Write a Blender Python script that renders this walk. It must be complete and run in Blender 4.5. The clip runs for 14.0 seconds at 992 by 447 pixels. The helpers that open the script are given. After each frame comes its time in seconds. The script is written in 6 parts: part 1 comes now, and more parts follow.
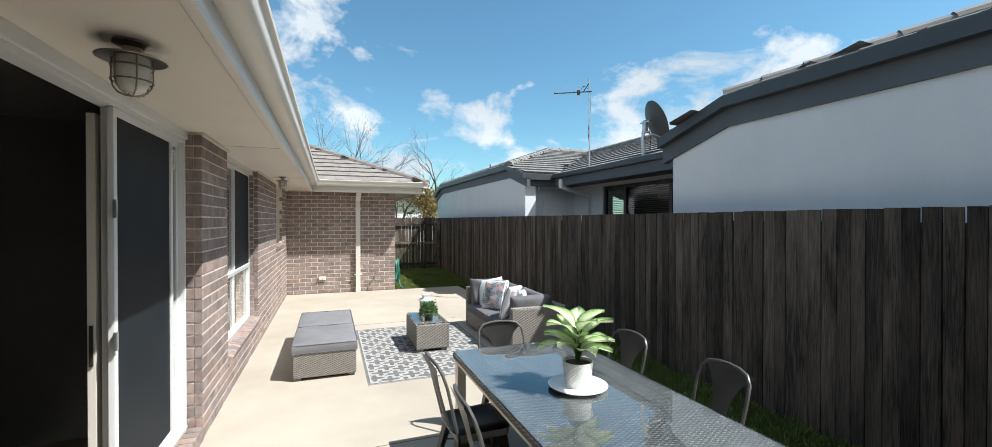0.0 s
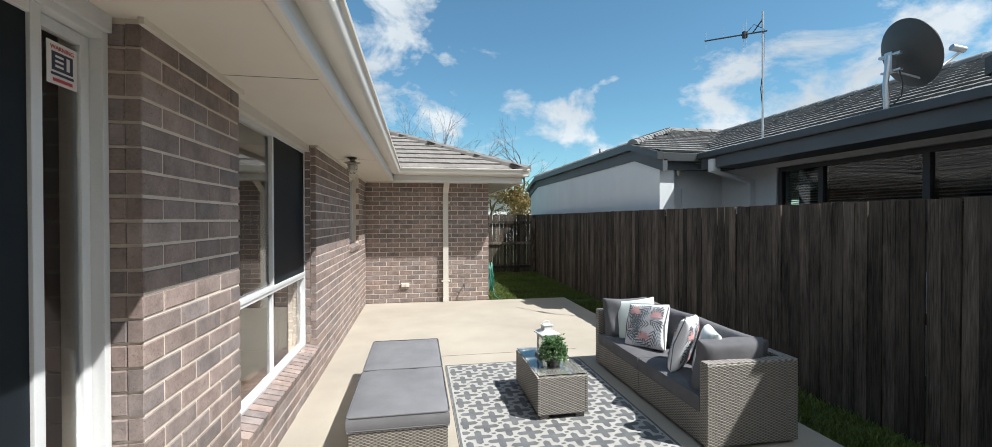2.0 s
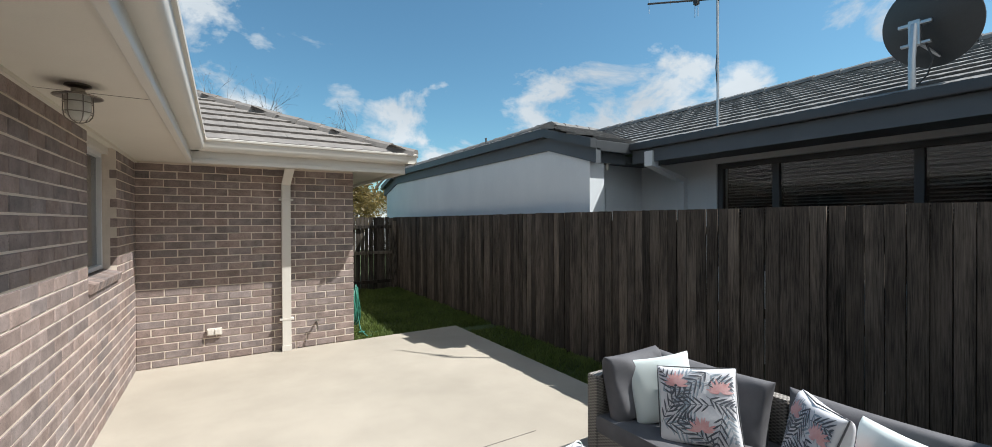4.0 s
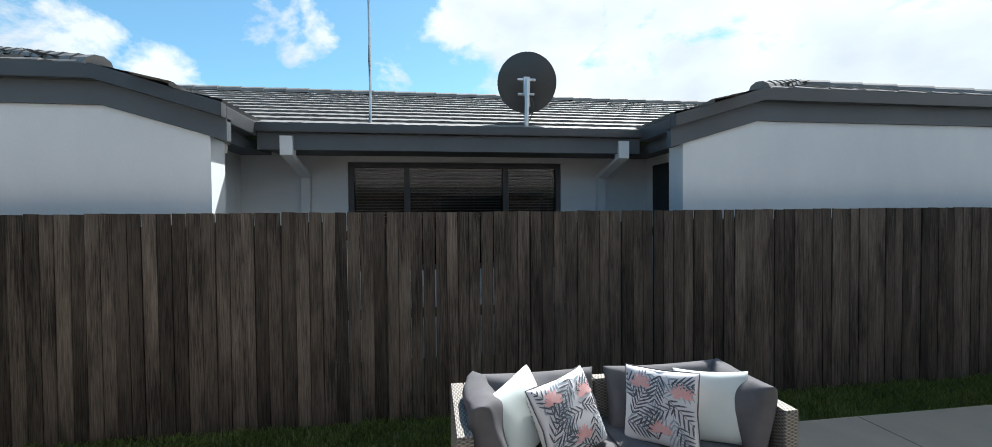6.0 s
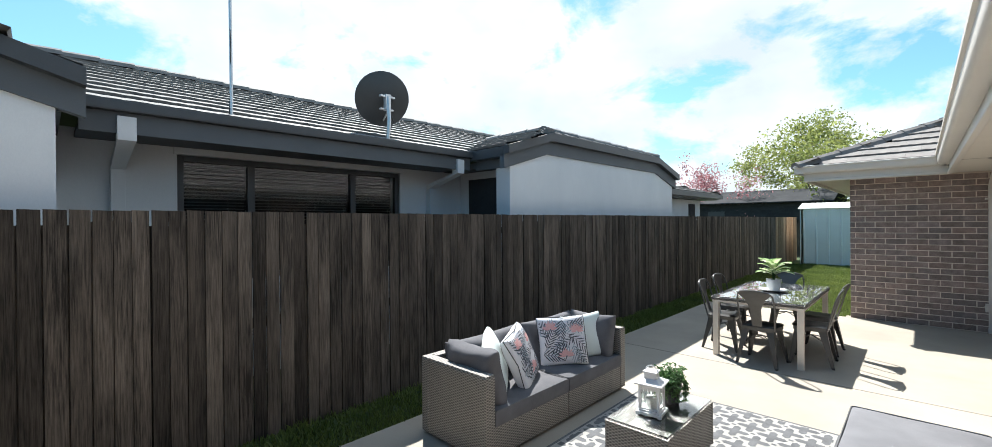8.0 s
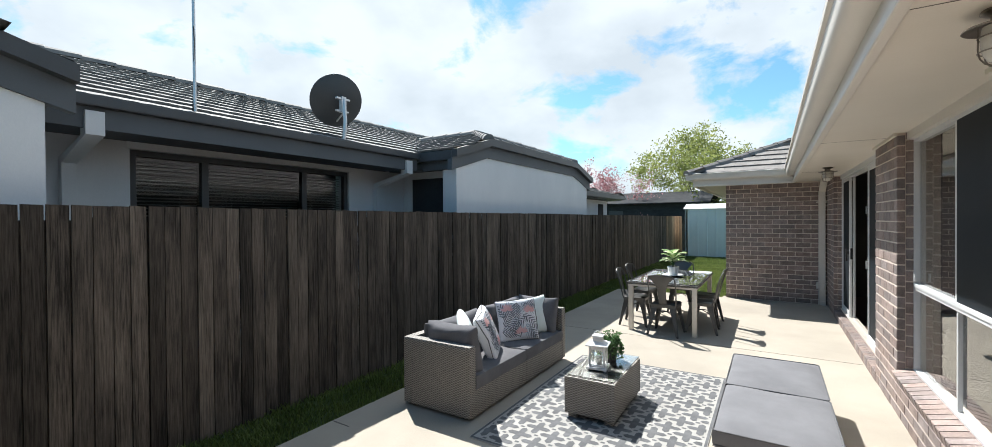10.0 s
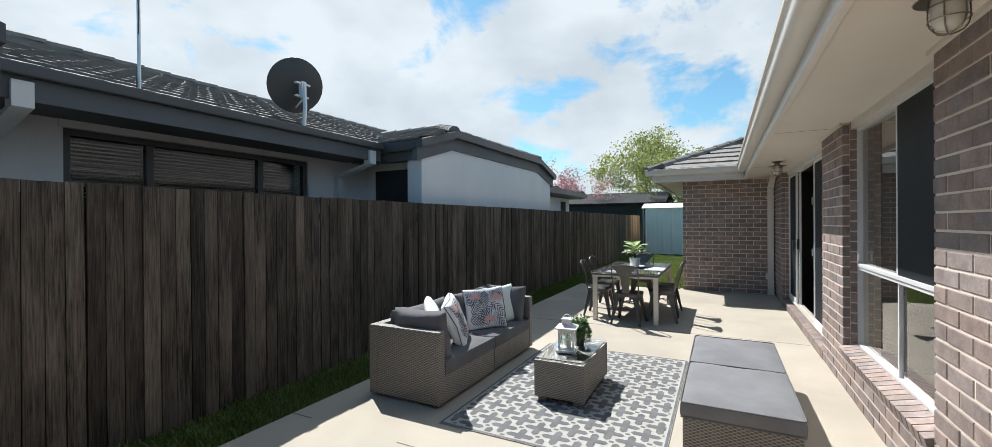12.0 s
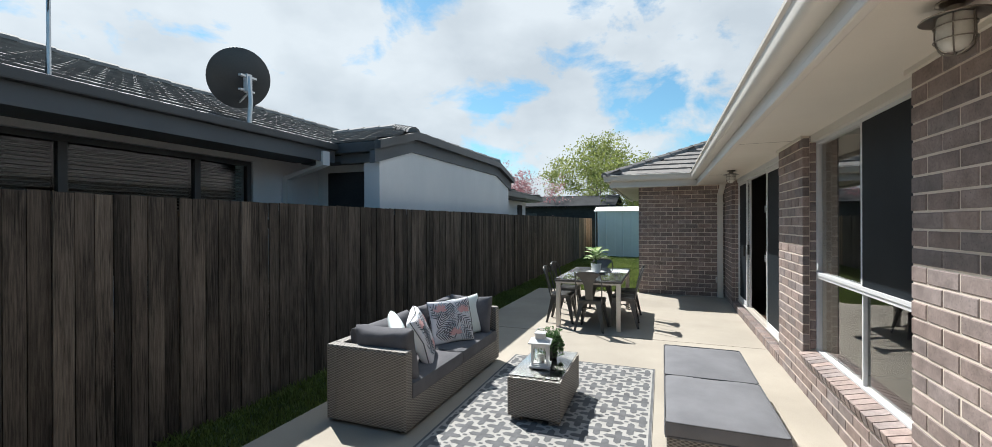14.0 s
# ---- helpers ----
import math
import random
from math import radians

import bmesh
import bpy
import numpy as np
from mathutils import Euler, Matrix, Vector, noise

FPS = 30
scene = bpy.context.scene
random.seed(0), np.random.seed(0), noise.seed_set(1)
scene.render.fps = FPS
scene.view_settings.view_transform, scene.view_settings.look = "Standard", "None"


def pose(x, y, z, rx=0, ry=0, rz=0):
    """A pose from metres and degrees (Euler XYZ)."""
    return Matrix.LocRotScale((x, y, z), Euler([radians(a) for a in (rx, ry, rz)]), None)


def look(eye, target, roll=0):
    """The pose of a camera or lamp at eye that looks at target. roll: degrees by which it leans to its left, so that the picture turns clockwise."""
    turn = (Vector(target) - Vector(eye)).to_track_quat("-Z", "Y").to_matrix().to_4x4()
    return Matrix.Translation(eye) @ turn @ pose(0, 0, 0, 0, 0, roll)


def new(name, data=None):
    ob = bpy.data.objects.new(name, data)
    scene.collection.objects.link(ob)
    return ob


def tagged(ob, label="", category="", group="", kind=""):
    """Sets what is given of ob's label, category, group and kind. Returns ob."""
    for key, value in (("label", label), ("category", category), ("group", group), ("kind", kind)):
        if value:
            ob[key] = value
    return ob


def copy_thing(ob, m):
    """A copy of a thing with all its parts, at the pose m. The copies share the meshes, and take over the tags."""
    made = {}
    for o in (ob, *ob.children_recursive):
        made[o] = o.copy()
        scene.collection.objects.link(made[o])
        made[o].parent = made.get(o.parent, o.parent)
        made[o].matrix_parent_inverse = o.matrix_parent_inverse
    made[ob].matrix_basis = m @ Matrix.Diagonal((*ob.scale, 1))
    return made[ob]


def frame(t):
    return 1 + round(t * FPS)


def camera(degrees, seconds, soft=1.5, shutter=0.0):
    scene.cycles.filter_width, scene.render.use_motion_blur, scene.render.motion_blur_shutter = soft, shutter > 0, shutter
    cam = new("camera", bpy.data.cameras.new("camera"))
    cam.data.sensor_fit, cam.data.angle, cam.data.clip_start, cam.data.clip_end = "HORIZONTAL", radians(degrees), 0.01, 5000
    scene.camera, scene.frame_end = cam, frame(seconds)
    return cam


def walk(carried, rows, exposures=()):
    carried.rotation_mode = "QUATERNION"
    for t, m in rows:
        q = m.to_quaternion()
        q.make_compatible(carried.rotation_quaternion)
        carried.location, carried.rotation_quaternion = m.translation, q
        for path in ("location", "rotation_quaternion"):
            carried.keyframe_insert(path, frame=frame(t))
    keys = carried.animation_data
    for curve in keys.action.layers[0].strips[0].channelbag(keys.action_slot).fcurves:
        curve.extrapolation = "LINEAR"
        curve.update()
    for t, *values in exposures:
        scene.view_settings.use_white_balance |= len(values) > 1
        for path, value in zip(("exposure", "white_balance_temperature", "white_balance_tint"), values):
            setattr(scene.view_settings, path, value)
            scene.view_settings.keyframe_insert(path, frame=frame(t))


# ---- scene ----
cam = camera(97.1, 14.0, soft=0.8)

PATH = [
    (0, (0.137, 0.005, 1.61), (0.844, 1.876, 1.595), -0.0),
    (0.5, (0.191, 0.309, 1.603), (0.747, 2.23, 1.59), -0.0),
    (1, (0.251, 0.823, 1.596), (0.653, 2.782, 1.579), -0.1),
    (1.5, (0.24, 1.403, 1.574), (0.597, 3.37, 1.557), 0.0),
    (2, (0.206, 2.038, 1.551), (0.556, 4.007, 1.532), -0.1),
    (2.2, (0.18, 2.261, 1.566), (0.531, 4.23, 1.546), -0.3),
    (4.3, (0.058, 4.684, 1.592), (1.345, 6.215, 1.584), -0.3),
    (4.5, (0.068, 4.887, 1.591), (1.518, 6.265, 1.583), -0.4),
    (5, (0.06, 5.466, 1.612), (1.872, 6.312, 1.596), -0.6),
    (5.5, (0.021, 6.003, 1.626), (2.003, 6.27, 1.598), -0.5),
    (6, (-0.007, 6.604, 1.665), (1.971, 6.315, 1.623), -0.5),
    (6.5, (0.069, 7.157, 1.632), (1.949, 6.476, 1.595), -0.4),
    (7, (0.113, 7.691, 1.621), (1.847, 6.695, 1.597), -0.4),
    (7.5, (0.077, 8.096, 1.605), (1.625, 6.83, 1.594), -0.5),
    (8, (0.064, 8.488, 1.596), (1.455, 7.051, 1.59), -0.5),
    (8.5, (0.017, 8.761, 1.614), (1.298, 7.225, 1.607), -0.5),
    (8.7, (-0.004, 8.876, 1.632), (1.237, 7.308, 1.623), -0.5),
    (10.8, (0.152, 9.287, 1.497), (1.175, 7.569, 1.487), -0.4),
    (11, (0.147, 9.285, 1.47), (1.165, 7.563, 1.464), -0.4),
    (11.5, (0.171, 9.269, 1.439), (1.156, 7.529, 1.432), -0.4),
    (12, (0.176, 9.258, 1.431), (1.09, 7.479, 1.424), -0.4),
    (12.5, (0.188, 9.252, 1.431), (1.006, 7.427, 1.424), -0.4),
    (13, (0.217, 9.253, 1.388), (0.979, 7.404, 1.386), -0.3),
    (13.5, (0.294, 9.219, 1.449), (1.035, 7.361, 1.447), -0.3),
    (14, (0.405, 9.146, 1.502), (1.116, 7.277, 1.498), -0.2),
]
walk(cam, [(t, look(eye, target, roll)) for t, eye, target, roll in PATH],
     exposures=[(t, stops, 6150, 8) for t, stops in ((0.0, 0.85), (2.2, 0.65), (4.3, 0.55), (5.3, 0.75), (6.5, 1.08), (8.0, 1.12), (9.5, 0.98), (11.0, 0.78), (14.0, 0.65))])

# ---- world, sun and exposure ----
SUN_WAY = Vector((-0.59, 0.42, -1.0)).normalized()
elev = math.asin(-SUN_WAY.z)
azim = math.atan2(-SUN_WAY.x, -SUN_WAY.y)
world = bpy.data.worlds.new("sky")
scene.world = world
world.use_nodes = True
wn, wl = world.node_tree.nodes, world.node_tree.links
wn.clear()
w_out = wn.new("ShaderNodeOutputWorld")
w_bg = wn.new("ShaderNodeBackground")
w_bg.inputs[1].default_value = 0.058
sky = wn.new("ShaderNodeTexSky")
sky.sky_type, sky.sun_disc = "NISHITA", False
sky.sun_elevation, sky.sun_rotation = elev, azim
sky.air_density, sky.dust_density, sky.ozone_density = 1.0, 0.6, 1.5
# clouds: noise on a flat layer overhead, thicker towards the sunny side
w_co = wn.new("ShaderNodeTexCoord")
w_sep = wn.new("ShaderNodeSeparateXYZ")
wl.new(w_co.outputs["Generated"], w_sep.inputs[0])


def wmath(op, a, b=None, c=None):
    n = wn.new("ShaderNodeMath")
    n.operation = op
    for k, v in enumerate((a, b, c)):
        if v is None:
            continue
        if isinstance(v, (int, float)):
            n.inputs[k].default_value = v
        else:
            wl.new(v, n.inputs[k])
    return n.outputs[0]


# small cumulus in the northern sky (direction and half-width in degrees), a broad cloud bank to the south
CUMULUS = ((0.71, 0.64, 0.28, 6), (0.67, 0.70, 0.22, 6), (0.60, 0.77, 0.19, 6), (0.41, 0.90, 0.17, 6), (0.29, 0.94, 0.14, 6),
           (0.05, 0.98, 0.19, 5), (-0.06, 0.92, 0.39, 5), (-0.04, 0.95, 0.30, 5), (0.21, 0.95, 0.24, 2.5), (0.77, 0.57, 0.30, 5),
           (0.90, 0.26, 0.37, 4.5), (0.85, 0.47, 0.22, 4.5), (0.95, 0.08, 0.30, 3), (0.16, 0.97, 0.13, 5))
BLUE_GAPS = ((0.43, -0.79, 0.44, 4), (0.09, -0.90, 0.42, 5), (0.33, -0.92, 0.19, 5), (0.05, -0.96, 0.27, 4), (0.95, -0.05, 0.27, 4))


def sky_spots(spots):
    total = None
    for x, y, z, size in spots:
        dot = wn.new("ShaderNodeVectorMath")
        dot.operation = "DOT_PRODUCT"
        wl.new(w_co.outputs["Generated"], dot.inputs[0])
        dot.inputs[1].default_value = Vector((x, y, z)).normalized()
        near = wn.new("ShaderNodeMapRange")
        near.interpolation_type = "SMOOTHSTEP"
        near.inputs["From Min"].default_value, near.inputs["From Max"].default_value = math.cos(radians(size * 1.7)), math.cos(radians(size * 0.2))
        wl.new(dot.outputs["Value"], near.inputs["Value"])
        total = near.outputs[0] if total is None else wmath("MAXIMUM", total, near.outputs[0])
    return total


w_vec = wn.new("ShaderNodeCombineXYZ")
wl.new(w_sep.outputs[0], w_vec.inputs[0])
wl.new(w_sep.outputs[1], w_vec.inputs[1])
wl.new(wmath("MULTIPLY", w_sep.outputs[2], 1.7), w_vec.inputs[2])
w_n1 = wn.new("ShaderNodeTexNoise")
w_n1.inputs["Scale"].default_value, w_n1.inputs["Detail"].default_value, w_n1.inputs["Roughness"].default_value = 5.5, 12.0, 0.60
w_n1.inputs["Distortion"].default_value = 0.3
wl.new(w_vec.outputs[0], w_n1.inputs["Vector"])
bank = wn.new("ShaderNodeMapRange")
bank.interpolation_type = "SMOOTHSTEP"
bank.inputs["From Min"].default_value, bank.inputs["From Max"].default_value = 0.02, 0.17
wl.new(wmath("SUBTRACT", wmath("MULTIPLY", w_sep.outputs[0], 0.1), w_sep.outputs[1]), bank.inputs["Value"])
south = wmath("SUBTRACT", wmath("MULTIPLY", bank.outputs[0], 0.34), wmath("MULTIPLY", sky_spots(BLUE_GAPS), 0.145))
cover = wmath("SUBTRACT", wmath("MAXIMUM", south, wmath("MULTIPLY", sky_spots(CUMULUS), 0.215)), 0.13)
dens = wmath("ADD", w_n1.outputs[0], cover)
w_ramp = wn.new("ShaderNodeValToRGB")
w_ramp.color_ramp.elements[0].position, w_ramp.color_ramp.elements[1].position = 0.52, 0.64
wl.new(dens, w_ramp.inputs[0])
w_n2 = wn.new("ShaderNodeTexNoise")
w_n2.inputs["Scale"].default_value, w_n2.inputs["Detail"].default_value = 4.0, 8.0
wl.new(w_vec.outputs[0], w_n2.inputs["Vector"])
w_cc = wn.new("ShaderNodeValToRGB")
w_cc.color_ramp.elements[0].position, w_cc.color_ramp.elements[1].position = 0.35, 0.62
w_cc.color_ramp.elements[0].color, w_cc.color_ramp.elements[1].color = (6.9, 7.4, 7.8, 1), (9.2, 9.6, 9.8, 1)
wl.new(w_n2.outputs[0], w_cc.inputs[0])
w_tint = wn.new("ShaderNodeMix")
w_tint.data_type, w_tint.blend_type = "RGBA", "MULTIPLY"
w_tint.inputs[0].default_value = 1.0
wl.new(sky.outputs[0], w_tint.inputs[6])
w_tint.inputs[7].default_value = (1.14, 1.58, 1.53, 1)
w_mix = wn.new("ShaderNodeMix")
w_mix.data_type = "RGBA"
wl.new(wmath("MULTIPLY", w_ramp.outputs[0], 0.97), w_mix.inputs[0])
wl.new(w_tint.outputs[2], w_mix.inputs[6])
wl.new(w_cc.outputs[0], w_mix.inputs[7])
wl.new(w_mix.outputs[2], w_bg.inputs[0])
wl.new(w_bg.outputs[0], w_out.inputs[0])

sun_data = bpy.data.lights.new("sun", "SUN")
sun_data.energy, sun_data.angle, sun_data.color = 5.0, radians(0.5), (1.0, 0.95, 0.88)
sun = new("sun", sun_data)
sun.matrix_world = look((20, -19, 40), Vector((20, -19, 40)) + SUN_WAY)

# ---- materials ----
def link(nt, a, b):
    nt.links.new(a, b)


def mth(nt, op, a, b=None, c=None):
    n = nt.nodes.new("ShaderNodeMath")
    n.operation = op
    for k, v in enumerate((a, b, c)):
        if v is None:
            continue
        if isinstance(v, (int, float)):
            n.inputs[k].default_value = v
        else:
            nt.links.new(v, n.inputs[k])
    return n.outputs[0]


def base_mat(name):
    m = bpy.data.materials.new(name)
    m.use_nodes = True
    nt = m.node_tree
    return m, nt, nt.nodes["Principled BSDF"]


def coords(nt, shift=True):
    """Object coordinates, shifted by the object's own random number so that repeats differ."""
    tc = nt.nodes.new("ShaderNodeTexCoord")
    if not shift:
        return tc.outputs["Object"], None
    info = nt.nodes.new("ShaderNodeObjectInfo")
    add = nt.nodes.new("ShaderNodeVectorMath")
    add.operation = "ADD"
    link(nt, tc.outputs["Object"], add.inputs[0])
    mul = nt.nodes.new("ShaderNodeVectorMath")
    mul.operation = "SCALE"
    mul.inputs[0].default_value = (37.0, 53.0, 71.0)
    link(nt, info.outputs["Random"], mul.inputs[3])
    link(nt, mul.outputs[0], add.inputs[1])
    return add.outputs[0], info.outputs["Random"]


def noise_of(nt, vec, scale, detail=5.0, rough=0.55, stretch=None):
    if stretch:
        mp = nt.nodes.new("ShaderNodeMapping")
        mp.inputs["Scale"].default_value = stretch
        link(nt, vec, mp.inputs[0])
        vec = mp.outputs[0]
    n = nt.nodes.new("ShaderNodeTexNoise")
    n.inputs["Scale"].default_value, n.inputs["Detail"].default_value, n.inputs["Roughness"].default_value = scale, detail, rough
    link(nt, vec, n.inputs["Vector"])
    return n.outputs[0]


def ramp(nt, fac, stops):
    r = nt.nodes.new("ShaderNodeValToRGB")
    e = r.color_ramp.elements
    while len(e) < len(stops):
        e.new(0.5)
    for k, (p, c) in enumerate(stops):
        e[k].position, e[k].color = p, (*c, 1)
    link(nt, fac, r.inputs[0])
    return r.outputs[0]


def mixc(nt, fac, a, b, blend="MIX"):
    n = nt.nodes.new("ShaderNodeMix")
    n.data_type, n.blend_type = "RGBA", blend
    for k, v in ((0, fac), (6, a), (7, b)):
        if isinstance(v, (int, float)):
            n.inputs[k].default_value = v
        elif isinstance(v, tuple):
            n.inputs[k].default_value = (*v, 1)
        else:
            link(nt, v, n.inputs[k])
    return n.outputs[2]


def bump(nt, bsdf, height, strength=0.3, dist=0.01):
    b = nt.nodes.new("ShaderNodeBump")
    b.inputs["Strength"].default_value, b.inputs["Distance"].default_value = strength, dist
    link(nt, height, b.inputs["Height"])
    link(nt, b.outputs[0], bsdf.inputs["Normal"])


def surface(name, dark, light, fine=60.0, broad=3.0, rough=0.6, relief=0.2, dist=0.004, metal=0.0, vary=0.0, stretch=None, spec=0.5, islands=False):
    """Two scales of variation between two colours, fine relief, and a brightness that differs from object to object."""
    m, nt, bs = base_mat(name)
    vec, rnd = coords(nt)
    big = noise_of(nt, vec, broad, 4.0, 0.6, stretch)
    small = noise_of(nt, vec, fine, 6.0, 0.65, stretch)
    fac = mth(nt, "ADD", mth(nt, "MULTIPLY", big, 0.6), mth(nt, "MULTIPLY", small, 0.4))
    col = ramp(nt, fac, ((0.36, dark), (0.64, light)))
    if vary:
        if islands:
            g = nt.nodes.new("ShaderNodeNewGeometry")
            rnd = g.outputs["Random Per Island"]
        k = mth(nt, "MULTIPLY_ADD", rnd, 2 * vary, 1 - vary)
        comb = nt.nodes.new("ShaderNodeCombineXYZ")
        for q in range(3):
            link(nt, k, comb.inputs[q])
        col = mixc(nt, 1.0, col, comb.outputs[0], "MULTIPLY")
    link(nt, col, bs.inputs["Base Color"])
    link(nt, mth(nt, "MULTIPLY_ADD", small, 0.25, rough - 0.12), bs.inputs["Roughness"])
    bs.inputs["Metallic"].default_value = metal
    bs.inputs["Specular IOR Level"].default_value = spec
    bump(nt, bs, small, relief, dist)
    return m




def brick_material(name):
    """Fired clay: each brick between brown and slate, with cloudy faces and fine dark pits."""
    m, nt, bs = base_mat(name)
    vec, rnd = coords(nt)
    g = nt.nodes.new("ShaderNodeNewGeometry")
    own = mth(nt, "FRACT", mth(nt, "ADD", rnd, g.outputs["Random Per Island"]))
    big = noise_of(nt, vec, 9, 4, 0.6)
    small = noise_of(nt, vec, 90, 6, 0.65)
    fac = mth(nt, "ADD", mth(nt, "MULTIPLY", big, 0.6), mth(nt, "MULTIPLY", small, 0.4))
    brown = ramp(nt, fac, ((0.36, (0.18, 0.131, 0.114)), (0.64, (0.345, 0.263, 0.231))))
    slate = ramp(nt, fac, ((0.36, (0.138, 0.115, 0.110)), (0.64, (0.278, 0.233, 0.222))))
    col = mixc(nt, own, brown, slate)
    other = mth(nt, "FRACT", mth(nt, "MULTIPLY", own, 7.31))
    k = mth(nt, "MULTIPLY_ADD", other, 0.36, 0.84)
    pits = ramp(nt, noise_of(nt, vec, 160, 3, 0.5), ((0.30, (0.45, 0.45, 0.45)), (0.37, (1, 1, 1))))
    comb = nt.nodes.new("ShaderNodeCombineXYZ")
    for q in range(3):
        link(nt, k, comb.inputs[q])
    col = mixc(nt, 1.0, mixc(nt, 1.0, col, comb.outputs[0], "MULTIPLY"), pits, "MULTIPLY")
    link(nt, col, bs.inputs["Base Color"])
    link(nt, mth(nt, "MULTIPLY_ADD", small, 0.25, 0.62), bs.inputs["Roughness"])
    bump(nt, bs, small, 0.35, 0.003)
    return m


BRICK = brick_material("brick_brown")
MORTAR = surface("mortar", (0.58, 0.50, 0.42), (0.72, 0.635, 0.545), 120, 5, 0.9, 0.4, 0.003)
CREAM = surface("cream_paint", (0.60, 0.565, 0.51), (0.68, 0.645, 0.585), 200, 1.2, 0.45, 0.03, 0.001)
SOFFIT = surface("soffit_paint", (0.62, 0.575, 0.50), (0.69, 0.645, 0.57), 150, 0.9, 0.6, 0.04, 0.001)
WHITE = surface("white_powder_coat", (0.60, 0.605, 0.61), (0.68, 0.685, 0.685), 180, 2, 0.35, 0.02, 0.001)
CONCRETE = surface("concrete", (0.32, 0.285, 0.235), (0.42, 0.375, 0.312), 140, 1.1, 0.85, 0.25, 0.002)
JOINT = surface("slab_joint", (0.10, 0.09, 0.08), (0.16, 0.14, 0.12), 80, 3, 0.9, 0.2)
RENDER = surface("grey_render", (0.62, 0.66, 0.69), (0.70, 0.735, 0.76), 90, 1.2, 0.85, 0.10, 0.002, stretch=(1.3, 1.3, 0.7))
RENDER_LIGHT = surface("white_trim_render", (0.66, 0.68, 0.70), (0.75, 0.77, 0.78), 160, 1, 0.7, 0.08, 0.002)
CHARCOAL = surface("charcoal_steel", (0.045, 0.05, 0.055), (0.062, 0.068, 0.075), 90, 1.5, 0.42, 0.03, 0.001)
SLATE_BAND = surface("slate_paint", (0.075, 0.088, 0.10), (0.10, 0.115, 0.13), 120, 1.5, 0.6, 0.05, 0.001)
TILE_N = surface("roof_tile_grey", (0.125, 0.125, 0.125), (0.235, 0.232, 0.225), 110, 4, 0.74, 0.2, 0.003, vary=0.18, islands=True)
TILE_H = surface("roof_tile_taupe", (0.17, 0.155, 0.145), (0.285, 0.262, 0.24), 110, 4, 0.8, 0.3, 0.003, vary=0.15, islands=True)
DARK_GAP = surface("dark_underlay", (0.02, 0.02, 0.02), (0.035, 0.035, 0.035), 50, 3, 0.9)
GREY_CUSHION = surface("charcoal_fabric", (0.10, 0.099, 0.107), (0.148, 0.146, 0.156), 420, 6, 0.92, 0.35, 0.0012, spec=0.25)
OTTO_CUSHION = surface("grey_fabric", (0.15, 0.15, 0.16), (0.20, 0.20, 0.212), 420, 4, 0.92, 0.35, 0.0012, spec=0.25)
PIPING = surface("piping", (0.09, 0.09, 0.095), (0.13, 0.13, 0.135), 300, 6, 0.9, 0.2)
MINT = surface("pale_mint_fabric", (0.64, 0.71, 0.695), (0.72, 0.78, 0.76), 380, 5, 0.92, 0.35, 0.0012, spec=0.2)
PRINT = surface("printed_fabric", (0.70, 0.70, 0.73), (0.79, 0.78, 0.80), 380, 7, 0.92, 0.3, 0.0012, spec=0.2)
LEAF_DARK = surface("slate_leaf_print", (0.065, 0.07, 0.085), (0.16, 0.165, 0.19), 120, 14, 0.92, 0.1)
LEAF_MID = surface("blue_leaf_print", (0.27, 0.33, 0.39), (0.40, 0.47, 0.52), 120, 14, 0.92, 0.1)
CORAL = surface("coral_flower_print", (0.70, 0.33, 0.32), (0.80, 0.54, 0.53), 120, 20, 0.92, 0.1)
GUNMETAL = surface("gunmetal_steel", (0.085, 0.082, 0.078), (0.135, 0.13, 0.125), 120, 5, 0.36, 0.05, 0.001, metal=0.35)
ALU = surface("champagne_aluminium", (0.62, 0.57, 0.51), (0.70, 0.65, 0.59), 160, 3, 0.38, 0.03, 0.001, metal=0.35)
CHROME = surface("galvanised_steel", (0.45, 0.46, 0.47), (0.60, 0.61, 0.62), 90, 4, 0.35, 0.05, 0.001, metal=0.9)
BRONZE = surface("brushed_nickel", (0.20, 0.18, 0.155), (0.30, 0.275, 0.24), 120, 5, 0.32, 0.04, 0.001, metal=0.9)
LAMP_GLASS = surface("opal_glass", (0.62, 0.60, 0.54), (0.72, 0.70, 0.64), 60, 5, 0.15, 0.02, 0.001)
CERAMIC = surface("white_ceramic", (0.72, 0.72, 0.70), (0.82, 0.82, 0.80), 220, 6, 0.45, 0.5, 0.003)
PLATE = surface("white_glaze", (0.78, 0.78, 0.77), (0.84, 0.84, 0.83), 60, 3, 0.22, 0.02)
SOIL = surface("potting_soil", (0.03, 0.022, 0.015), (0.07, 0.05, 0.035), 120, 8, 0.95, 0.8, 0.01)
POT_DARK = surface("charcoal_pot", (0.035, 0.035, 0.037), (0.055, 0.055, 0.058), 90, 5, 0.55, 0.1)
LEAFLET = surface("small_green_leaf", (0.055, 0.13, 0.04), (0.14, 0.26, 0.09), 60, 12, 0.55, 0.1, vary=0.3, islands=True)
GRASS = surface("grass_blade", (0.075, 0.115, 0.022), (0.175, 0.225, 0.055), 30, 1.5, 0.6, 0.1, vary=0.4, islands=True)
LAWN = surface("lawn_soil", (0.035, 0.055, 0.018), (0.075, 0.11, 0.035), 40, 1.3, 0.95, 0.6, 0.02)
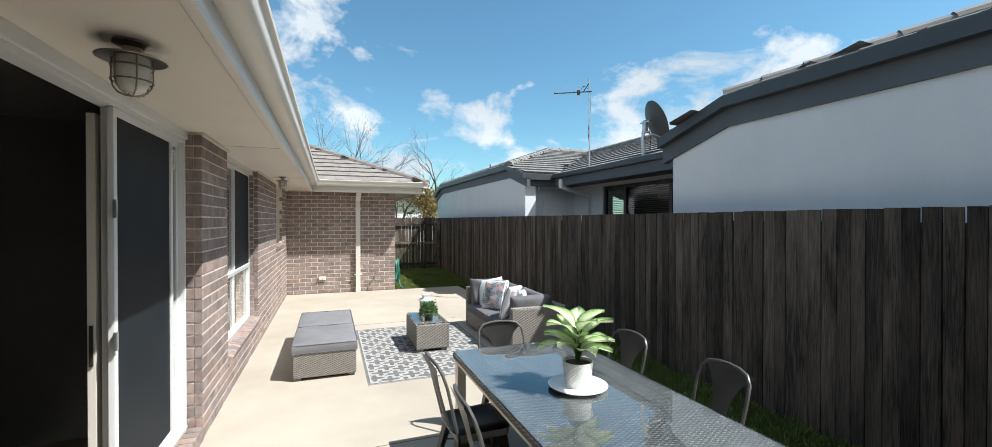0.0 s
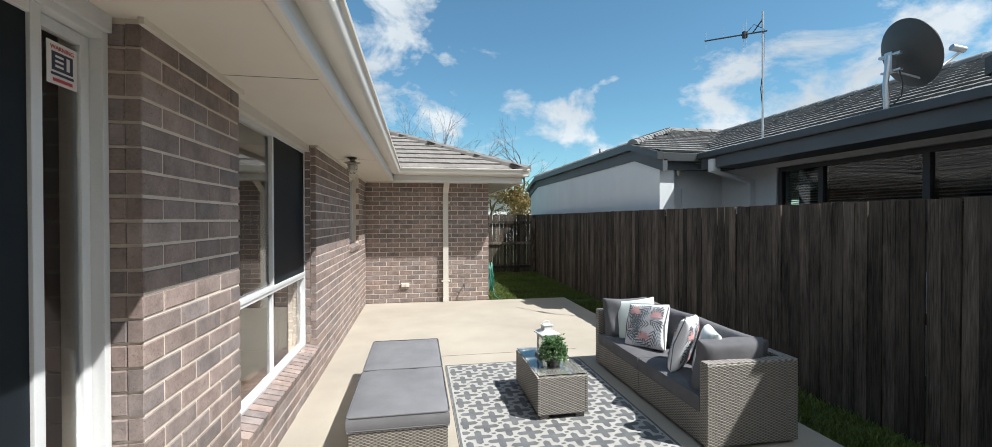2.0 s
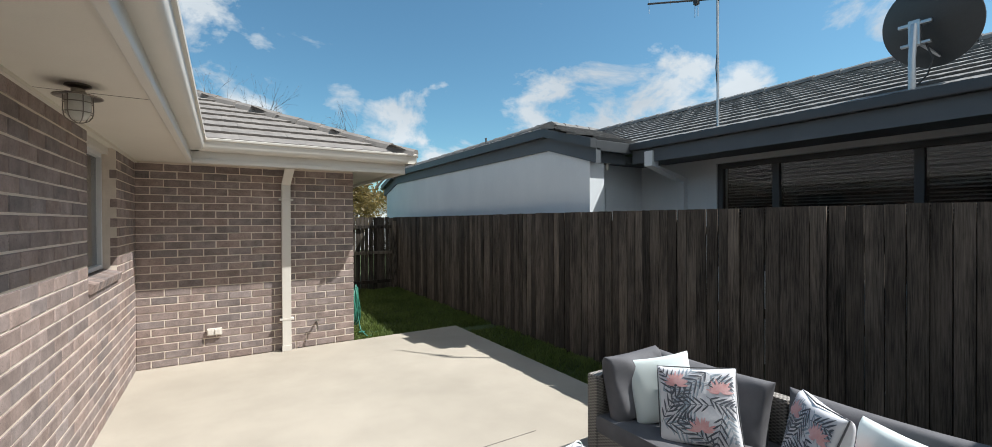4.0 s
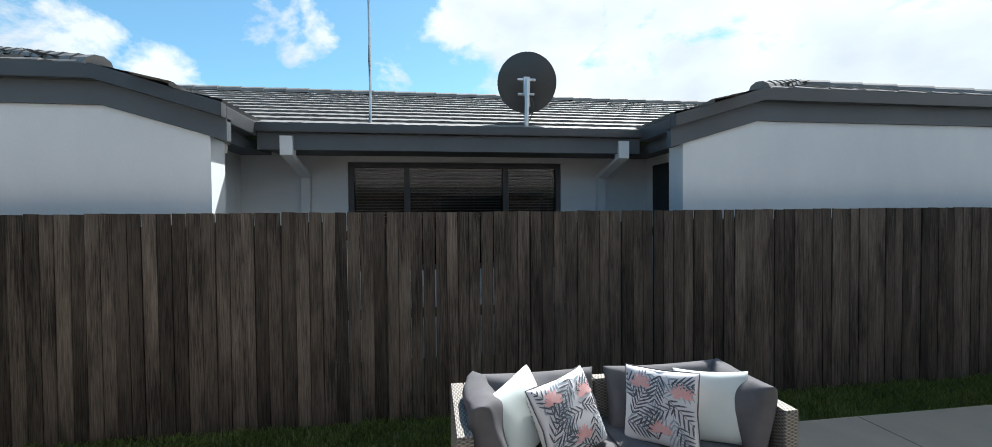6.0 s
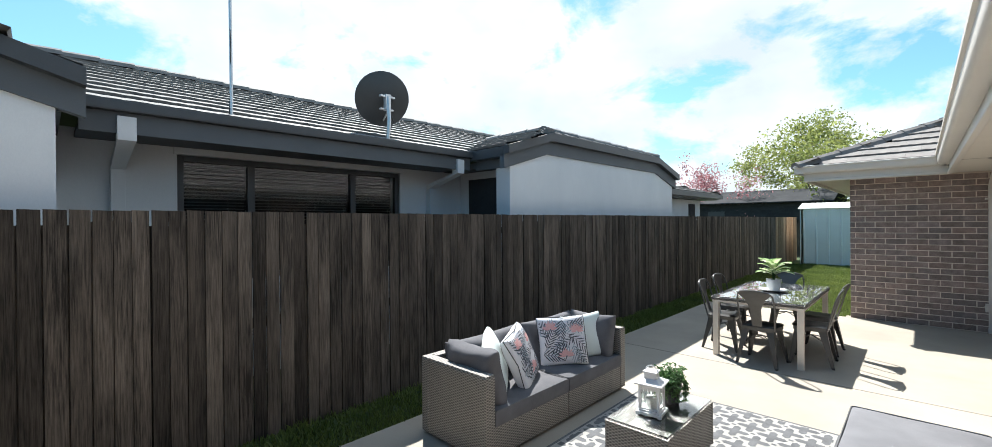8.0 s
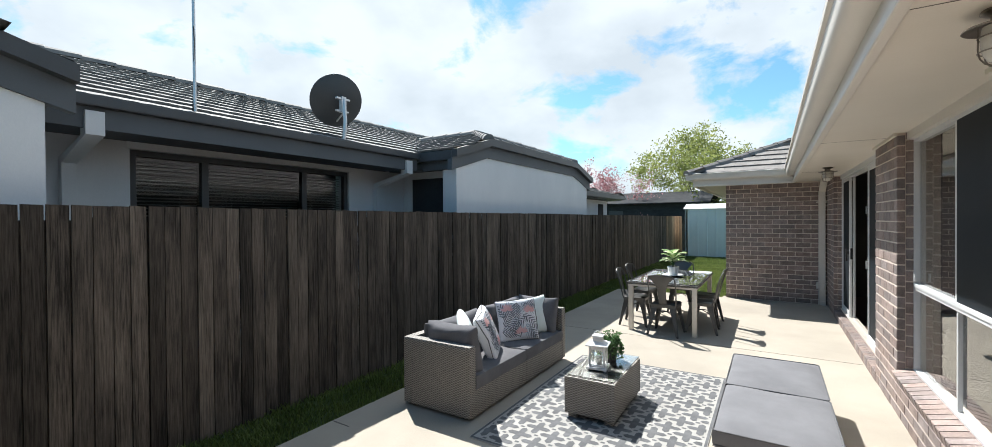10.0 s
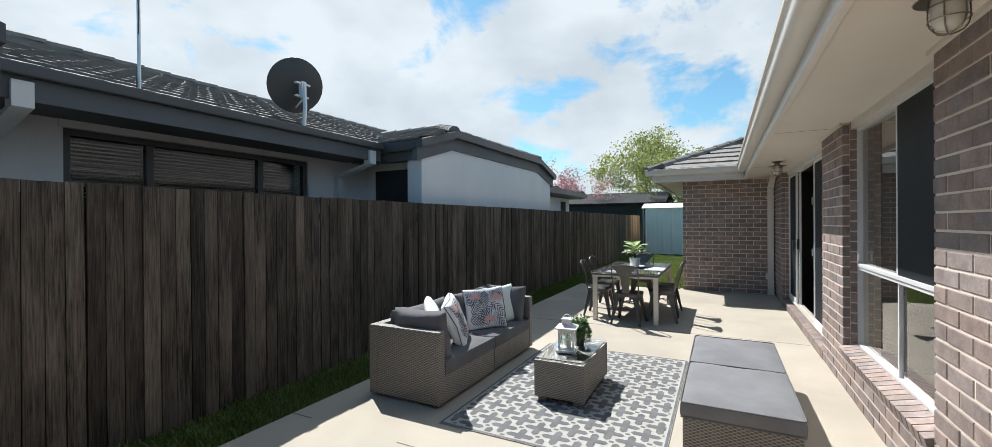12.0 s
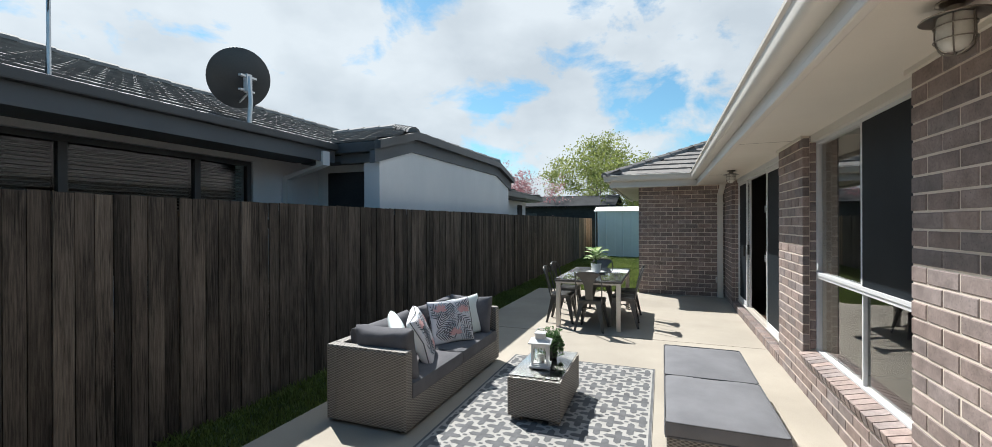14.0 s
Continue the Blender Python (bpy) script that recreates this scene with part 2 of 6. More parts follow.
def leafy(m, share=0.45):
    """Let a leaf pass part of the light through."""
    nt = m.node_tree
    bs = nt.nodes["Principled BSDF"]
    tr = nt.nodes.new("ShaderNodeBsdfTranslucent")
    link(nt, bs.inputs["Base Color"].links[0].from_socket, tr.inputs[0])
    mx = nt.nodes.new("ShaderNodeMixShader")
    mx.inputs[0].default_value = share
    link(nt, bs.outputs[0], mx.inputs[1])
    link(nt, tr.outputs[0], mx.inputs[2])
    link(nt, mx.outputs[0], nt.nodes["Material Output"].inputs[0])
    return m


for leaf_material in (LEAFLET, GRASS):
    leafy(leaf_material)
BARK = surface("bark", (0.09, 0.075, 0.06), (0.19, 0.16, 0.13), 40, 6, 0.9, 0.6, 0.02)
TWIG = surface("bare_twig", (0.10, 0.08, 0.07), (0.18, 0.15, 0.125), 30, 4, 0.9, 0.2)
SPRING_LEAF = surface("spring_leaf", (0.17, 0.205, 0.05), (0.39, 0.42, 0.135), 10, 0.8, 0.6, 0.1, vary=0.3, islands=True)
PINK_LEAF = surface("plum_blossom", (0.34, 0.13, 0.15), (0.60, 0.34, 0.35), 10, 0.8, 0.6, 0.1, vary=0.3, islands=True)
GOLD_LEAF = surface("gold_leaf", (0.15, 0.115, 0.04), (0.30, 0.22, 0.08), 10, 0.8, 0.6, 0.1, vary=0.3, islands=True)
for leaf_material in (SPRING_LEAF, PINK_LEAF, GOLD_LEAF):
    leafy(leaf_material)
ZINC = surface("zincalume_panel", (0.72, 0.735, 0.69), (0.80, 0.81, 0.765), 60, 1.5, 0.62, 0.03, 0.001)
# weatherboards, and the dark panels that stand for unlit rooms
BOARD_DARK = surface("dark_weatherboard_and_room_shade", (0.03, 0.032, 0.036), (0.055, 0.057, 0.062), 40, 2, 0.85, 0.2, spec=0.12)
HOSE = surface("green_hose", (0.025, 0.14, 0.10), (0.05, 0.22, 0.16), 60, 5, 0.4, 0.05)
PLASTIC = surface("off_white_plastic", (0.62, 0.58, 0.52), (0.72, 0.68, 0.61), 100, 5, 0.4, 0.03)
BLACK = surface("black_plastic", (0.018, 0.018, 0.018), (0.03, 0.03, 0.03), 100, 5, 0.45, 0.03)
DISH = surface("dark_grey_dish", (0.04, 0.044, 0.047), (0.062, 0.066, 0.07), 60, 2, 0.5, 0.03, metal=0.2)
# darker than the walls' own paint; the room's dimness is put into it
ROOM_SHADE = surface("shaded_room_paint", (0.10, 0.096, 0.092), (0.14, 0.135, 0.128), 60, 1, 0.9, 0.02)
FLOORBOARD = surface("dark_floorboard", (0.06, 0.035, 0.022), (0.12, 0.07, 0.045), 50, 4, 0.4, 0.1, stretch=(1, 0.1, 1), vary=0.2)
RUG_CREAM = surface("cream_weave", (0.33, 0.32, 0.30), (0.41, 0.40, 0.38), 600, 8, 0.95, 0.6, 0.002, spec=0.2)
RUG_GREY = surface("grey_weave", (0.095, 0.096, 0.10), (0.17, 0.172, 0.178), 600, 8, 0.95, 0.6, 0.002, spec=0.2)
BLIND = surface("grey_blind_slat", (0.14, 0.145, 0.15), (0.21, 0.215, 0.22), 90, 2, 0.6, 0.05)
STICKER = surface("sticker_white", (0.72, 0.70, 0.68), (0.80, 0.78, 0.76), 80, 5, 0.4, 0.02)
STICKER_RED = surface("sticker_red", (0.45, 0.05, 0.05), (0.55, 0.08, 0.07), 80, 5, 0.4, 0.02)
STICKER_NAVY = surface("sticker_navy", (0.02, 0.03, 0.06), (0.03, 0.045, 0.09), 80, 5, 0.4, 0.02)


def paling_material(name, dark, light):
    m, nt, bs = base_mat(name)
    vec, rnd = coords(nt)
    grain = noise_of(nt, vec, 30, 7, 0.68, (1, 4, 0.16))
    broad = noise_of(nt, vec, 2.0, 4, 0.6, (1, 2, 0.5))
    fac = mth(nt, "ADD", mth(nt, "MULTIPLY", grain, 0.55), mth(nt, "MULTIPLY", broad, 0.45))
    col = ramp(nt, fac, ((0.39, dark), (0.63, light)))
    k = mth(nt, "MULTIPLY_ADD", rnd, 0.95, 0.5)
    comb = nt.nodes.new("ShaderNodeCombineXYZ")
    for q in range(3):
        link(nt, k, comb.inputs[q])
    col = mixc(nt, 1.0, col, comb.outputs[0], "MULTIPLY")
    link(nt, col, bs.inputs["Base Color"])
    bs.inputs["Roughness"].default_value = 0.88
    bs.inputs["Specular IOR Level"].default_value = 0.25
    bump(nt, bs, grain, 0.6, 0.004)
    return m


PALING = paling_material("weathered_paling", (0.018, 0.0152, 0.0128), (0.145, 0.120, 0.098))
PALING_NEW = paling_material("newer_paling", (0.20, 0.125, 0.075), (0.34, 0.23, 0.145))


def wicker_material(name, dark, light, a=0.026, b=0.0105, tilt=False, depth=0.004):
    m, nt, bs = base_mat(name)
    vec, _ = coords(nt, False)
    sp = nt.nodes.new("ShaderNodeSeparateXYZ")
    link(nt, vec, sp.inputs[0])
    u = mth(nt, "ADD", sp.outputs[0], sp.outputs[1]) if not tilt else sp.outputs[0]
    v = sp.outputs[2] if not tilt else sp.outputs[1]
    row = mth(nt, "DIVIDE", v, b)
    odd = mth(nt, "MULTIPLY", mth(nt, "FLOOR", row), math.pi)
    wave = mth(nt, "SINE", mth(nt, "MULTIPLY_ADD", u, math.pi / a, odd))
    over = mth(nt, "MULTIPLY_ADD", wave, 0.5, 0.5)
    fr = mth(nt, "MULTIPLY_ADD", mth(nt, "FRACT", row), 2.0, -1.0)
    edge = mth(nt, "SUBTRACT", 1.0, mth(nt, "POWER", mth(nt, "ABSOLUTE", fr), 4.0))
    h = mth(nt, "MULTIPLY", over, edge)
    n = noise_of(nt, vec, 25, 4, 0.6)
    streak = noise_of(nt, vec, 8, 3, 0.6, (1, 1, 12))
    # colour follows strand height, so shade between the strands is painted in
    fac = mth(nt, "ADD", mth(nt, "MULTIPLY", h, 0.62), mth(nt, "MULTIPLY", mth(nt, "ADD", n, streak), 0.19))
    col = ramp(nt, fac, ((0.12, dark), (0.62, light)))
    link(nt, col, bs.inputs["Base Color"])
    bs.inputs["Roughness"].default_value = 0.6
    bump(nt, bs, h, 0.9, depth)
    return m


# one grey wicker twice: darker for shaded sides, lighter for sunlit tops
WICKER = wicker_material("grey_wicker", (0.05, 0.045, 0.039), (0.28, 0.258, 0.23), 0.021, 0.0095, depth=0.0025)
WICKER_LIT_TOP = wicker_material("grey_wicker_lit_top", (0.10, 0.09, 0.08), (0.36, 0.335, 0.305), tilt=True, depth=0.0025)
WICKER_BLACK = wicker_material("black_wicker", (0.006, 0.007, 0.008), (0.055, 0.06, 0.065), 0.02, 0.010, tilt=True)
WICKER_BLACK.node_tree.nodes["Principled BSDF"].inputs["Specular IOR Level"].default_value = 0.12
WICKER_GLAZED = wicker_material("dark_wicker_under_glass", (0.02, 0.019, 0.018), (0.125, 0.118, 0.108), 0.02, 0.0105, tilt=True, depth=0.0025)
WICKER_EDGE = wicker_material("brown_wicker_edge", (0.03, 0.027, 0.024), (0.17, 0.155, 0.14), 0.02, 0.010)


def glass_material(name, tint, rough=0.0):
    m, nt, bs = base_mat(name)
    bs.inputs["Base Color"].default_value = (*tint, 1)
    bs.inputs["Roughness"].default_value = rough
    bs.inputs["Transmission Weight"].default_value = 1.0
    bs.inputs["IOR"].default_value = 1.45
    return m


GLASS = glass_material("clear_glass", (0.92, 0.95, 0.94))
GLASS_DARK = glass_material("tinted_glass", (0.72, 0.75, 0.75))
MESH_DARK = surface("dark_fly_screen", (0.008, 0.012, 0.016), (0.016, 0.021, 0.026), 300, 2, 0.55, 0.1, 0.001, spec=0.15)


def variegated():
    m, nt, bs = base_mat("variegated_leaf")
    tc = nt.nodes.new("ShaderNodeTexCoord")
    uv = tc.outputs["UV"]
    sp = nt.nodes.new("ShaderNodeSeparateXYZ")
    link(nt, uv, sp.inputs[0])
    d = mth(nt, "ABSOLUTE", mth(nt, "SUBTRACT", sp.outputs[1], 0.5))
    n = noise_of(nt, tc.outputs["Object"], 45, 4, 0.6)
    fac = mth(nt, "ADD", mth(nt, "MULTIPLY", d, 1.7), mth(nt, "MULTIPLY", n, 0.45))
    col = ramp(nt, fac, ((0.36, (0.72, 0.76, 0.52)), (0.74, (0.50, 0.62, 0.30)), (1.0, (0.12, 0.26, 0.07))))
    link(nt, col, bs.inputs["Base Color"])
    bs.inputs["Roughness"].default_value = 0.35
    bump(nt, bs, n, 0.1, 0.003)
    return leafy(m, 0.35)


VARIEGATED = variegated()

# ---- mesh helpers ----
def box(bm, x0, x1, y0, y1, z0, z1, m=None):
    vs = [bm.verts.new(Vector(p)) for p in ((x0, y0, z0), (x1, y0, z0), (x1, y1, z0), (x0, y1, z0), (x0, y0, z1), (x1, y0, z1), (x1, y1, z1), (x0, y1, z1))]
    for f in ((3, 2, 1, 0), (4, 5, 6, 7), (0, 1, 5, 4), (1, 2, 6, 5), (2, 3, 7, 6), (3, 0, 4, 7)):
        bm.faces.new([vs[k] for k in f])
    if m is not None:
        for v in vs:
            v.co = m @ v.co
    return vs


def soften(bm, width, segments=2):
    bmesh.ops.bevel(bm, geom=[e for e in bm.edges if e.calc_length() > width * 2.2], offset=width, segments=segments, profile=0.7, affect="EDGES")


def boxes(*rows, bevel=0.0, segments=2):
    bm = bmesh.new()
    for r in rows:
        box(bm, *r)
    if bevel:
        soften(bm, bevel, segments)
    return bm


def tube(bm, pts, r, n=8, closed=False):
    """A round bar through points; r is one radius or one for each point."""
    pts = [Vector(p) for p in pts]
    rs = r if isinstance(r, (list, tuple)) else [r] * len(pts)
    rings = []
    side = None
    for k, p in enumerate(pts):
        a = pts[k - 1] if (k or closed) else p
        b = pts[(k + 1) % len(pts)] if (k + 1 < len(pts) or closed) else p
        d = (b - a)
        d = d.normalized() if d.length else Vector((0, 0, 1))
        if side is None:
            side = d.orthogonal().normalized()
        side = (side - d * side.dot(d))
        side = side.normalized() if side.length > 1e-6 else d.orthogonal().normalized()
        oth = d.cross(side)
        rings.append([bm.verts.new(p + (side * math.cos(q * math.tau / n) + oth * math.sin(q * math.tau / n)) * rs[k]) for q in range(n)])
    m = len(rings)
    for k in range(m if closed else m - 1):
        a, b = rings[k], rings[(k + 1) % m]
        for q in range(n):
            bm.faces.new((a[q], a[(q + 1) % n], b[(q + 1) % n], b[q]))
    if not closed:
        bm.faces.new(list(reversed(rings[0])))
        bm.faces.new(rings[-1])


def lathe(bm, prof, n=28, at=(0, 0, 0)):
    """A turned shape from (radius, height) pairs."""
    at = Vector(at)
    rings = []
    for r, z in prof:
        if r < 1e-5:
            rings.append([bm.verts.new(at + Vector((0, 0, z)))])
        else:
            rings.append([bm.verts.new(at + Vector((r * math.cos(q * math.tau / n), r * math.sin(q * math.tau / n), z))) for q in range(n)])
    for a, b in zip(rings, rings[1:]):
        for q in range(n):
            p = (q + 1) % n
            if len(a) == 1 and len(b) == 1:
                continue
            if len(a) == 1:
                bm.faces.new((a[0], b[p], b[q]))
            elif len(b) == 1:
                bm.faces.new((a[q], a[p], b[0]))
            else:
                bm.faces.new((a[q], a[p], b[p], b[q]))


def sheet(bm, pts, thick=0.0):
    """A flat face through points, with thickness downwards along its normal if given."""
    vs = [bm.verts.new(Vector(p)) for p in pts]
    f = bm.faces.new(vs)
    if thick:
        f.normal_update()
        n = f.normal.copy()
        low = [bm.verts.new(v.co - n * thick) for v in vs]
        bm.faces.new(list(reversed(low)))
        for k in range(len(vs)):
            j = (k + 1) % len(vs)
            bm.faces.new((vs[j], vs[k], low[k], low[j]))


def mesh_of(name, bm, mat, smooth=False):
    bmesh.ops.recalc_face_normals(bm, faces=bm.faces)
    me = bpy.data.meshes.new(name)
    bm.to_mesh(me)
    bm.free()
    me.materials.append(mat)
    if smooth:
        me.polygons.foreach_set("use_smooth", [True] * len(me.polygons))
        me.set_sharp_from_angle(angle=radians(38))
    return me


def part(name, bm, mat, parent=None, label="", smooth=False, at=None):
    ob = new(name, mesh_of(name, bm, mat, smooth))
    if parent is not None:
        ob.parent = parent
    if at is not None:
        ob.matrix_basis = at
    if label:
        ob["label"] = label
    return ob


def thing(name, label, category, group="", kind="", at=None):
    e = new(name)
    e.empty_display_size = 0.1
    if at is not None:
        e.matrix_basis = at
    return tagged(e, label, category, group, kind)


def setting(name, bm, mat, label, category, smooth=False):
    return tagged(part(name, bm, mat, smooth=smooth), label, category, kind="structure")


# ---- plan ----
WALL_X = -0.74          # brick face of the house along the patio
WING_N, WING_N_X = 10.37, 1.54   # far wing: face and outer corner
WING_S, WING_S_X = -0.63, 0.88   # near wing: face and outer corner
SOFFIT_Z, GUT_Z = 2.25, 2.44
FENCE_X, FENCE_TOP = 3.71, 1.69
SLAB_X, SLAB_N, SLAB_S = 3.06, 10.08, -0.32
LAWN_Z = -0.06

# ---- ground and slab ----
setting("ground", boxes((-400, 400, -400, 400, -0.6, LAWN_Z)), LAWN, "damp lawn soil under short green grass", "ground")
setting("floor", boxes((-0.9, SLAB_X, WING_S - 0.0, SLAB_N + 0.28, -0.25, 0.0), (-0.9, 0.95, -0.8, WING_S, -0.25, -0.002), bevel=0.008),
        CONCRETE, "pale cream broom-finished concrete patio slab", "patio")
for name, r in (("slab_joint", (-0.72, SLAB_X - 0.01, 3.20, 3.208, -0.002, 0.0015)), ("slab_joint", (2.86, SLAB_X, 7.02, 7.03, -0.002, 0.0015)), ("slab_joint", (-0.3, 2.06, 7.02, 7.028, -0.002, 0.0015))):
    tagged(part(name, boxes(r), JOINT), "dark saw-cut control joint in the concrete", "joint", kind="structure")

# ---- house walls (mortar cores; the bricks follow at the end of the file) ----
T = 0.005
wall_house = setting("wall_house", boxes(
    (-1.0, WALL_X - T, WING_S, 0.412, -0.1, 2.32),
    (-1.0, WALL_X - T, 3.768, 4.597, -0.1, 2.32),
    (-1.0, WALL_X - T, 4.605, 6.40, -0.1, 0.30),
    (-1.0, WALL_X - T, 6.408, 8.45, -0.1, 2.32),
    (-1.0, WALL_X - T, 8.45, 9.45, -0.1, 1.08),
    (-1.0, WALL_X - T, 9.45, WING_N, -0.1, 2.32),
    (-1.0, WALL_X - T, 0.42, 3.76, -0.1, 0.04),
), MORTAR, "brown brick house wall with pale mortar joints", "wall")
wall_wing_n = setting("wall_wing_n", boxes((-1.0, WING_N_X - T, WING_N + T, WING_N + 0.24, -0.1, 2.32), (WING_N_X - 0.24, WING_N_X - T, WING_N + 0.24, 15.5, -0.1, 2.32)),
                      MORTAR, "brown brick wing wall half in sun", "wall")
wall_wing_s = setting("wall_wing_s", boxes((-1.0, WING_S_X - T, WING_S - 0.24, WING_S - T, -0.1, 2.32), (WING_S_X - 0.24, WING_S_X - T, -7.0, WING_S - 0.24, -0.1, 2.32)),
                      MORTAR, "brown brick wing wall in shade", "wall")

# ---- soffits, fascias, gutters ----
def gutter_run(axis, at, a, b, sgn):
    """Rounded box gutter with a rolled lip; at: the fascia's outer face, sgn: the way it faces."""
    prof = [(0.0, -0.115), (0.075, -0.115), (0.10, -0.10), (0.112, -0.075), (0.118, -0.02), (0.135, -0.012), (0.138, 0.006), (0.126, 0.012), (0.112, 0.004), (0.105, -0.02), (0.0, -0.02)]
    bm = bmesh.new()
    ends = []
    for s in (a, b):
        ends.append([bm.verts.new((at + sgn * d, s, GUT_Z + z) if axis == "x" else (s, at + sgn * d, GUT_Z + z)) for d, z in prof])
    n = len(prof)
    for k in range(n):
        bm.faces.new((ends[0][k], ends[0][(k + 1) % n], ends[1][(k + 1) % n], ends[1][k]))
    bm.faces.new(ends[0])
    bm.faces.new(list(reversed(ends[1])))
    return bm


F = 0.51   # soffit depth
fx, fyn, fys = WALL_X + F - 0.01, WING_N - F, WING_S + F
ce = boxes((-1.05, fx, WING_S, WING_N, SOFFIT_Z, SOFFIT_Z + 0.05),
           (fx, WING_N_X + F, fyn, WING_N + 0.3, SOFFIT_Z + 0.001, SOFFIT_Z + 0.051), (WING_N_X - 0.1, WING_N_X + F, WING_N + 0.3, 15.5, SOFFIT_Z + 0.001, SOFFIT_Z + 0.051),
           (fx, WING_S_X + F, WING_S - 0.3, fys, SOFFIT_Z + 0.001, SOFFIT_Z + 0.051), (WING_S_X - 0.1, WING_S_X + F, -7.0, WING_S - 0.3, SOFFIT_Z + 0.001, SOFFIT_Z + 0.051))
setting("ceiling", ce, SOFFIT, "cream painted eaves soffit sheets", "eaves")
for y in (1.35, 4.35, 7.35):
    tagged(part("trim", boxes((-0.72, fx, y, y + 0.004, SOFFIT_Z - 0.0015, SOFFIT_Z + 0.01)), JOINT), "fine joint between soffit sheets", "trim", kind="structure")
tagged(part("trim", boxes((WALL_X + 0.001, WALL_X + 0.02, 3.74, 4.62, SOFFIT_Z - 0.025, SOFFIT_Z), (WALL_X + 0.001, WALL_X + 0.02, 6.38, WING_N - 0.02, SOFFIT_Z - 0.025, SOFFIT_Z)), SOFFIT),
       "cream quad bead where wall meets soffit", "trim", kind="structure")
fascias = (("x", fx, fys, fyn, 1), ("y", fyn, fx, WING_N_X + F + 0.02, -1), ("y", fys, fx, WING_S_X + F + 0.02, 1),
           ("x", WING_N_X + F, fyn, 15.5, 1), ("x", WING_S_X + F, -7.0, fys, 1))
for axis, at, a, b, s in fascias:
    lo, hi = sorted((at, at + 0.02 * s))
    rows = (lo, hi, a, b) if axis == "x" else (a, b, lo, hi)
    fa = setting("fascia", boxes((*rows, SOFFIT_Z - 0.03, GUT_Z - 0.02), bevel=0.003), CREAM, "cream steel fascia board under the gutter", "fascia")
    lo, hi = sorted((at - 0.012 * s, at + 0.034 * s))
    rows = (lo, hi, a, b) if axis == "x" else (a, b, lo, hi)
    part("bottom_bead", boxes((*rows, SOFFIT_Z - 0.048, SOFFIT_Z - 0.004), bevel=0.016, segments=4), CREAM, fa)
    ga, gb = (a, b + 0.12) if (axis, at) in (("y", fyn), ("y", fys)) else (a - (0.13 if at == WING_N_X + F else 0.13 if at == fx else 0), b + (0.13 if at != WING_N_X + F else 0))
    if at == fx:
        ga, gb = a + 0.02, b - 0.02
    setting("gutter", gutter_run(axis, at + 0.02 * s, ga, gb, s), CREAM, "cream quad-profile roof gutter", "gutter", smooth=True)


# ---- roofs ----
def clip_test(poly):
    pts = [Vector(p) for p in poly]

    def inside(p):
        sign = 0
        for k in range(len(pts)):
            a, b = pts[k], pts[(k + 1) % len(pts)]
            c = (b.x - a.x) * (p.y - a.y) - (b.y - a.y) * (p.x - a.x)
            if abs(c) < 1e-9:
                continue
            if sign == 0:
                sign = 1 if c > 0 else -1
            elif (c > 0) != (sign > 0):
                return False
        return True
    return inside


def tile_mesh(width, length):
    """One flat concrete tile with a shallow double wave and a thick leading edge; u across, v up the slope."""
    bm = bmesh.new()
    cols = (0, 0.12, 0.3, 0.45, 0.55, 0.7, 0.88, 1.0)
    hs = (0.010, 0.013, 0.003, 0.009, 0.009, 0.003, 0.013, 0.010)
    front, back, low = [], [], []
    for c, h in zip(cols, hs):
        front.append(bm.verts.new((c * width * 0.996, 0, 0.026 + h * 0.45)))
        back.append(bm.verts.new((c * width * 0.996, length * 1.03, 0.002 + h * 0.25)))
        low.append(bm.verts.new((c * width * 0.996, 0.006, -0.004)))
    for k in range(len(cols) - 1):
        bm.faces.new((front[k], front[k + 1], back[k + 1], back[k]))
        bm.faces.new((low[k], low[k + 1], front[k + 1], front[k]))
    return mesh_of("roof_tile", bm, TILE_N)


TILE_MESH = {}


def tiled_plane(roof, poly, down, mat, near=None, exposure=0.32, width=0.33, most=300):
    """Cover a sloping polygon with rows of tiles; down: horizontal way in which water runs. near(p): which tiles are objects of their own."""
    pts = [Vector(p) for p in poly]
    n = (pts[1] - pts[0]).cross(pts[2] - pts[0]).normalized()
    if n.z < 0:
        n = -n
    d = Vector((*down, 0)).normalized()
    fall = (d - n * d.dot(n)).normalized()
    upv = -fall
    u = upv.cross(n).normalized()
    o = max(pts, key=lambda p: p.dot(fall))
    us = [(p - o).dot(u) for p in pts]
    vs = [(p - o).dot(upv) for p in pts]
    inside = clip_test(poly)
    key = mat.name
    if key not in TILE_MESH:
        me = tile_mesh(width, exposure)
        me.materials[0] = mat
        TILE_MESH[key] = me
    verts, faces, count = [], [], 0
    src = TILE_MESH[key]
    sv = [v.co.copy() for v in src.vertices]
    sf = [list(p.vertices) for p in src.polygons]
    for r in range(int(max(vs) / exposure) + 1):
        shift = 0.5 * (r % 2)
        for c in range(int(min(us) / width) - 1, int(max(us) / width) + 2):
            p = o + u * ((c + shift) * width) + upv * (r * exposure)
            mid = p + u * width / 2 + upv * exposure * 0.5
            if not inside(mid):
                continue
            m = Matrix((u, upv, n)).transposed().to_4x4()
            m.translation = p + n * 0.004
            if near and near(mid) and count < most:
                ob = new("roof_tile", src)
                ob.parent, ob.matrix_basis = roof, m
                count += 1
            else:
                base = len(verts)
                verts += [m @ v for v in sv]
                faces += [[base + k for k in f] for f in sf]
    if verts:
        me = bpy.data.meshes.new("roof_tiles")
        me.from_pydata([tuple(v) for v in verts], [], faces)
        me.materials.append(mat)
        ob = new("roof_tiles", me)
        ob.parent = roof
        ob["kind"] = "stuff"


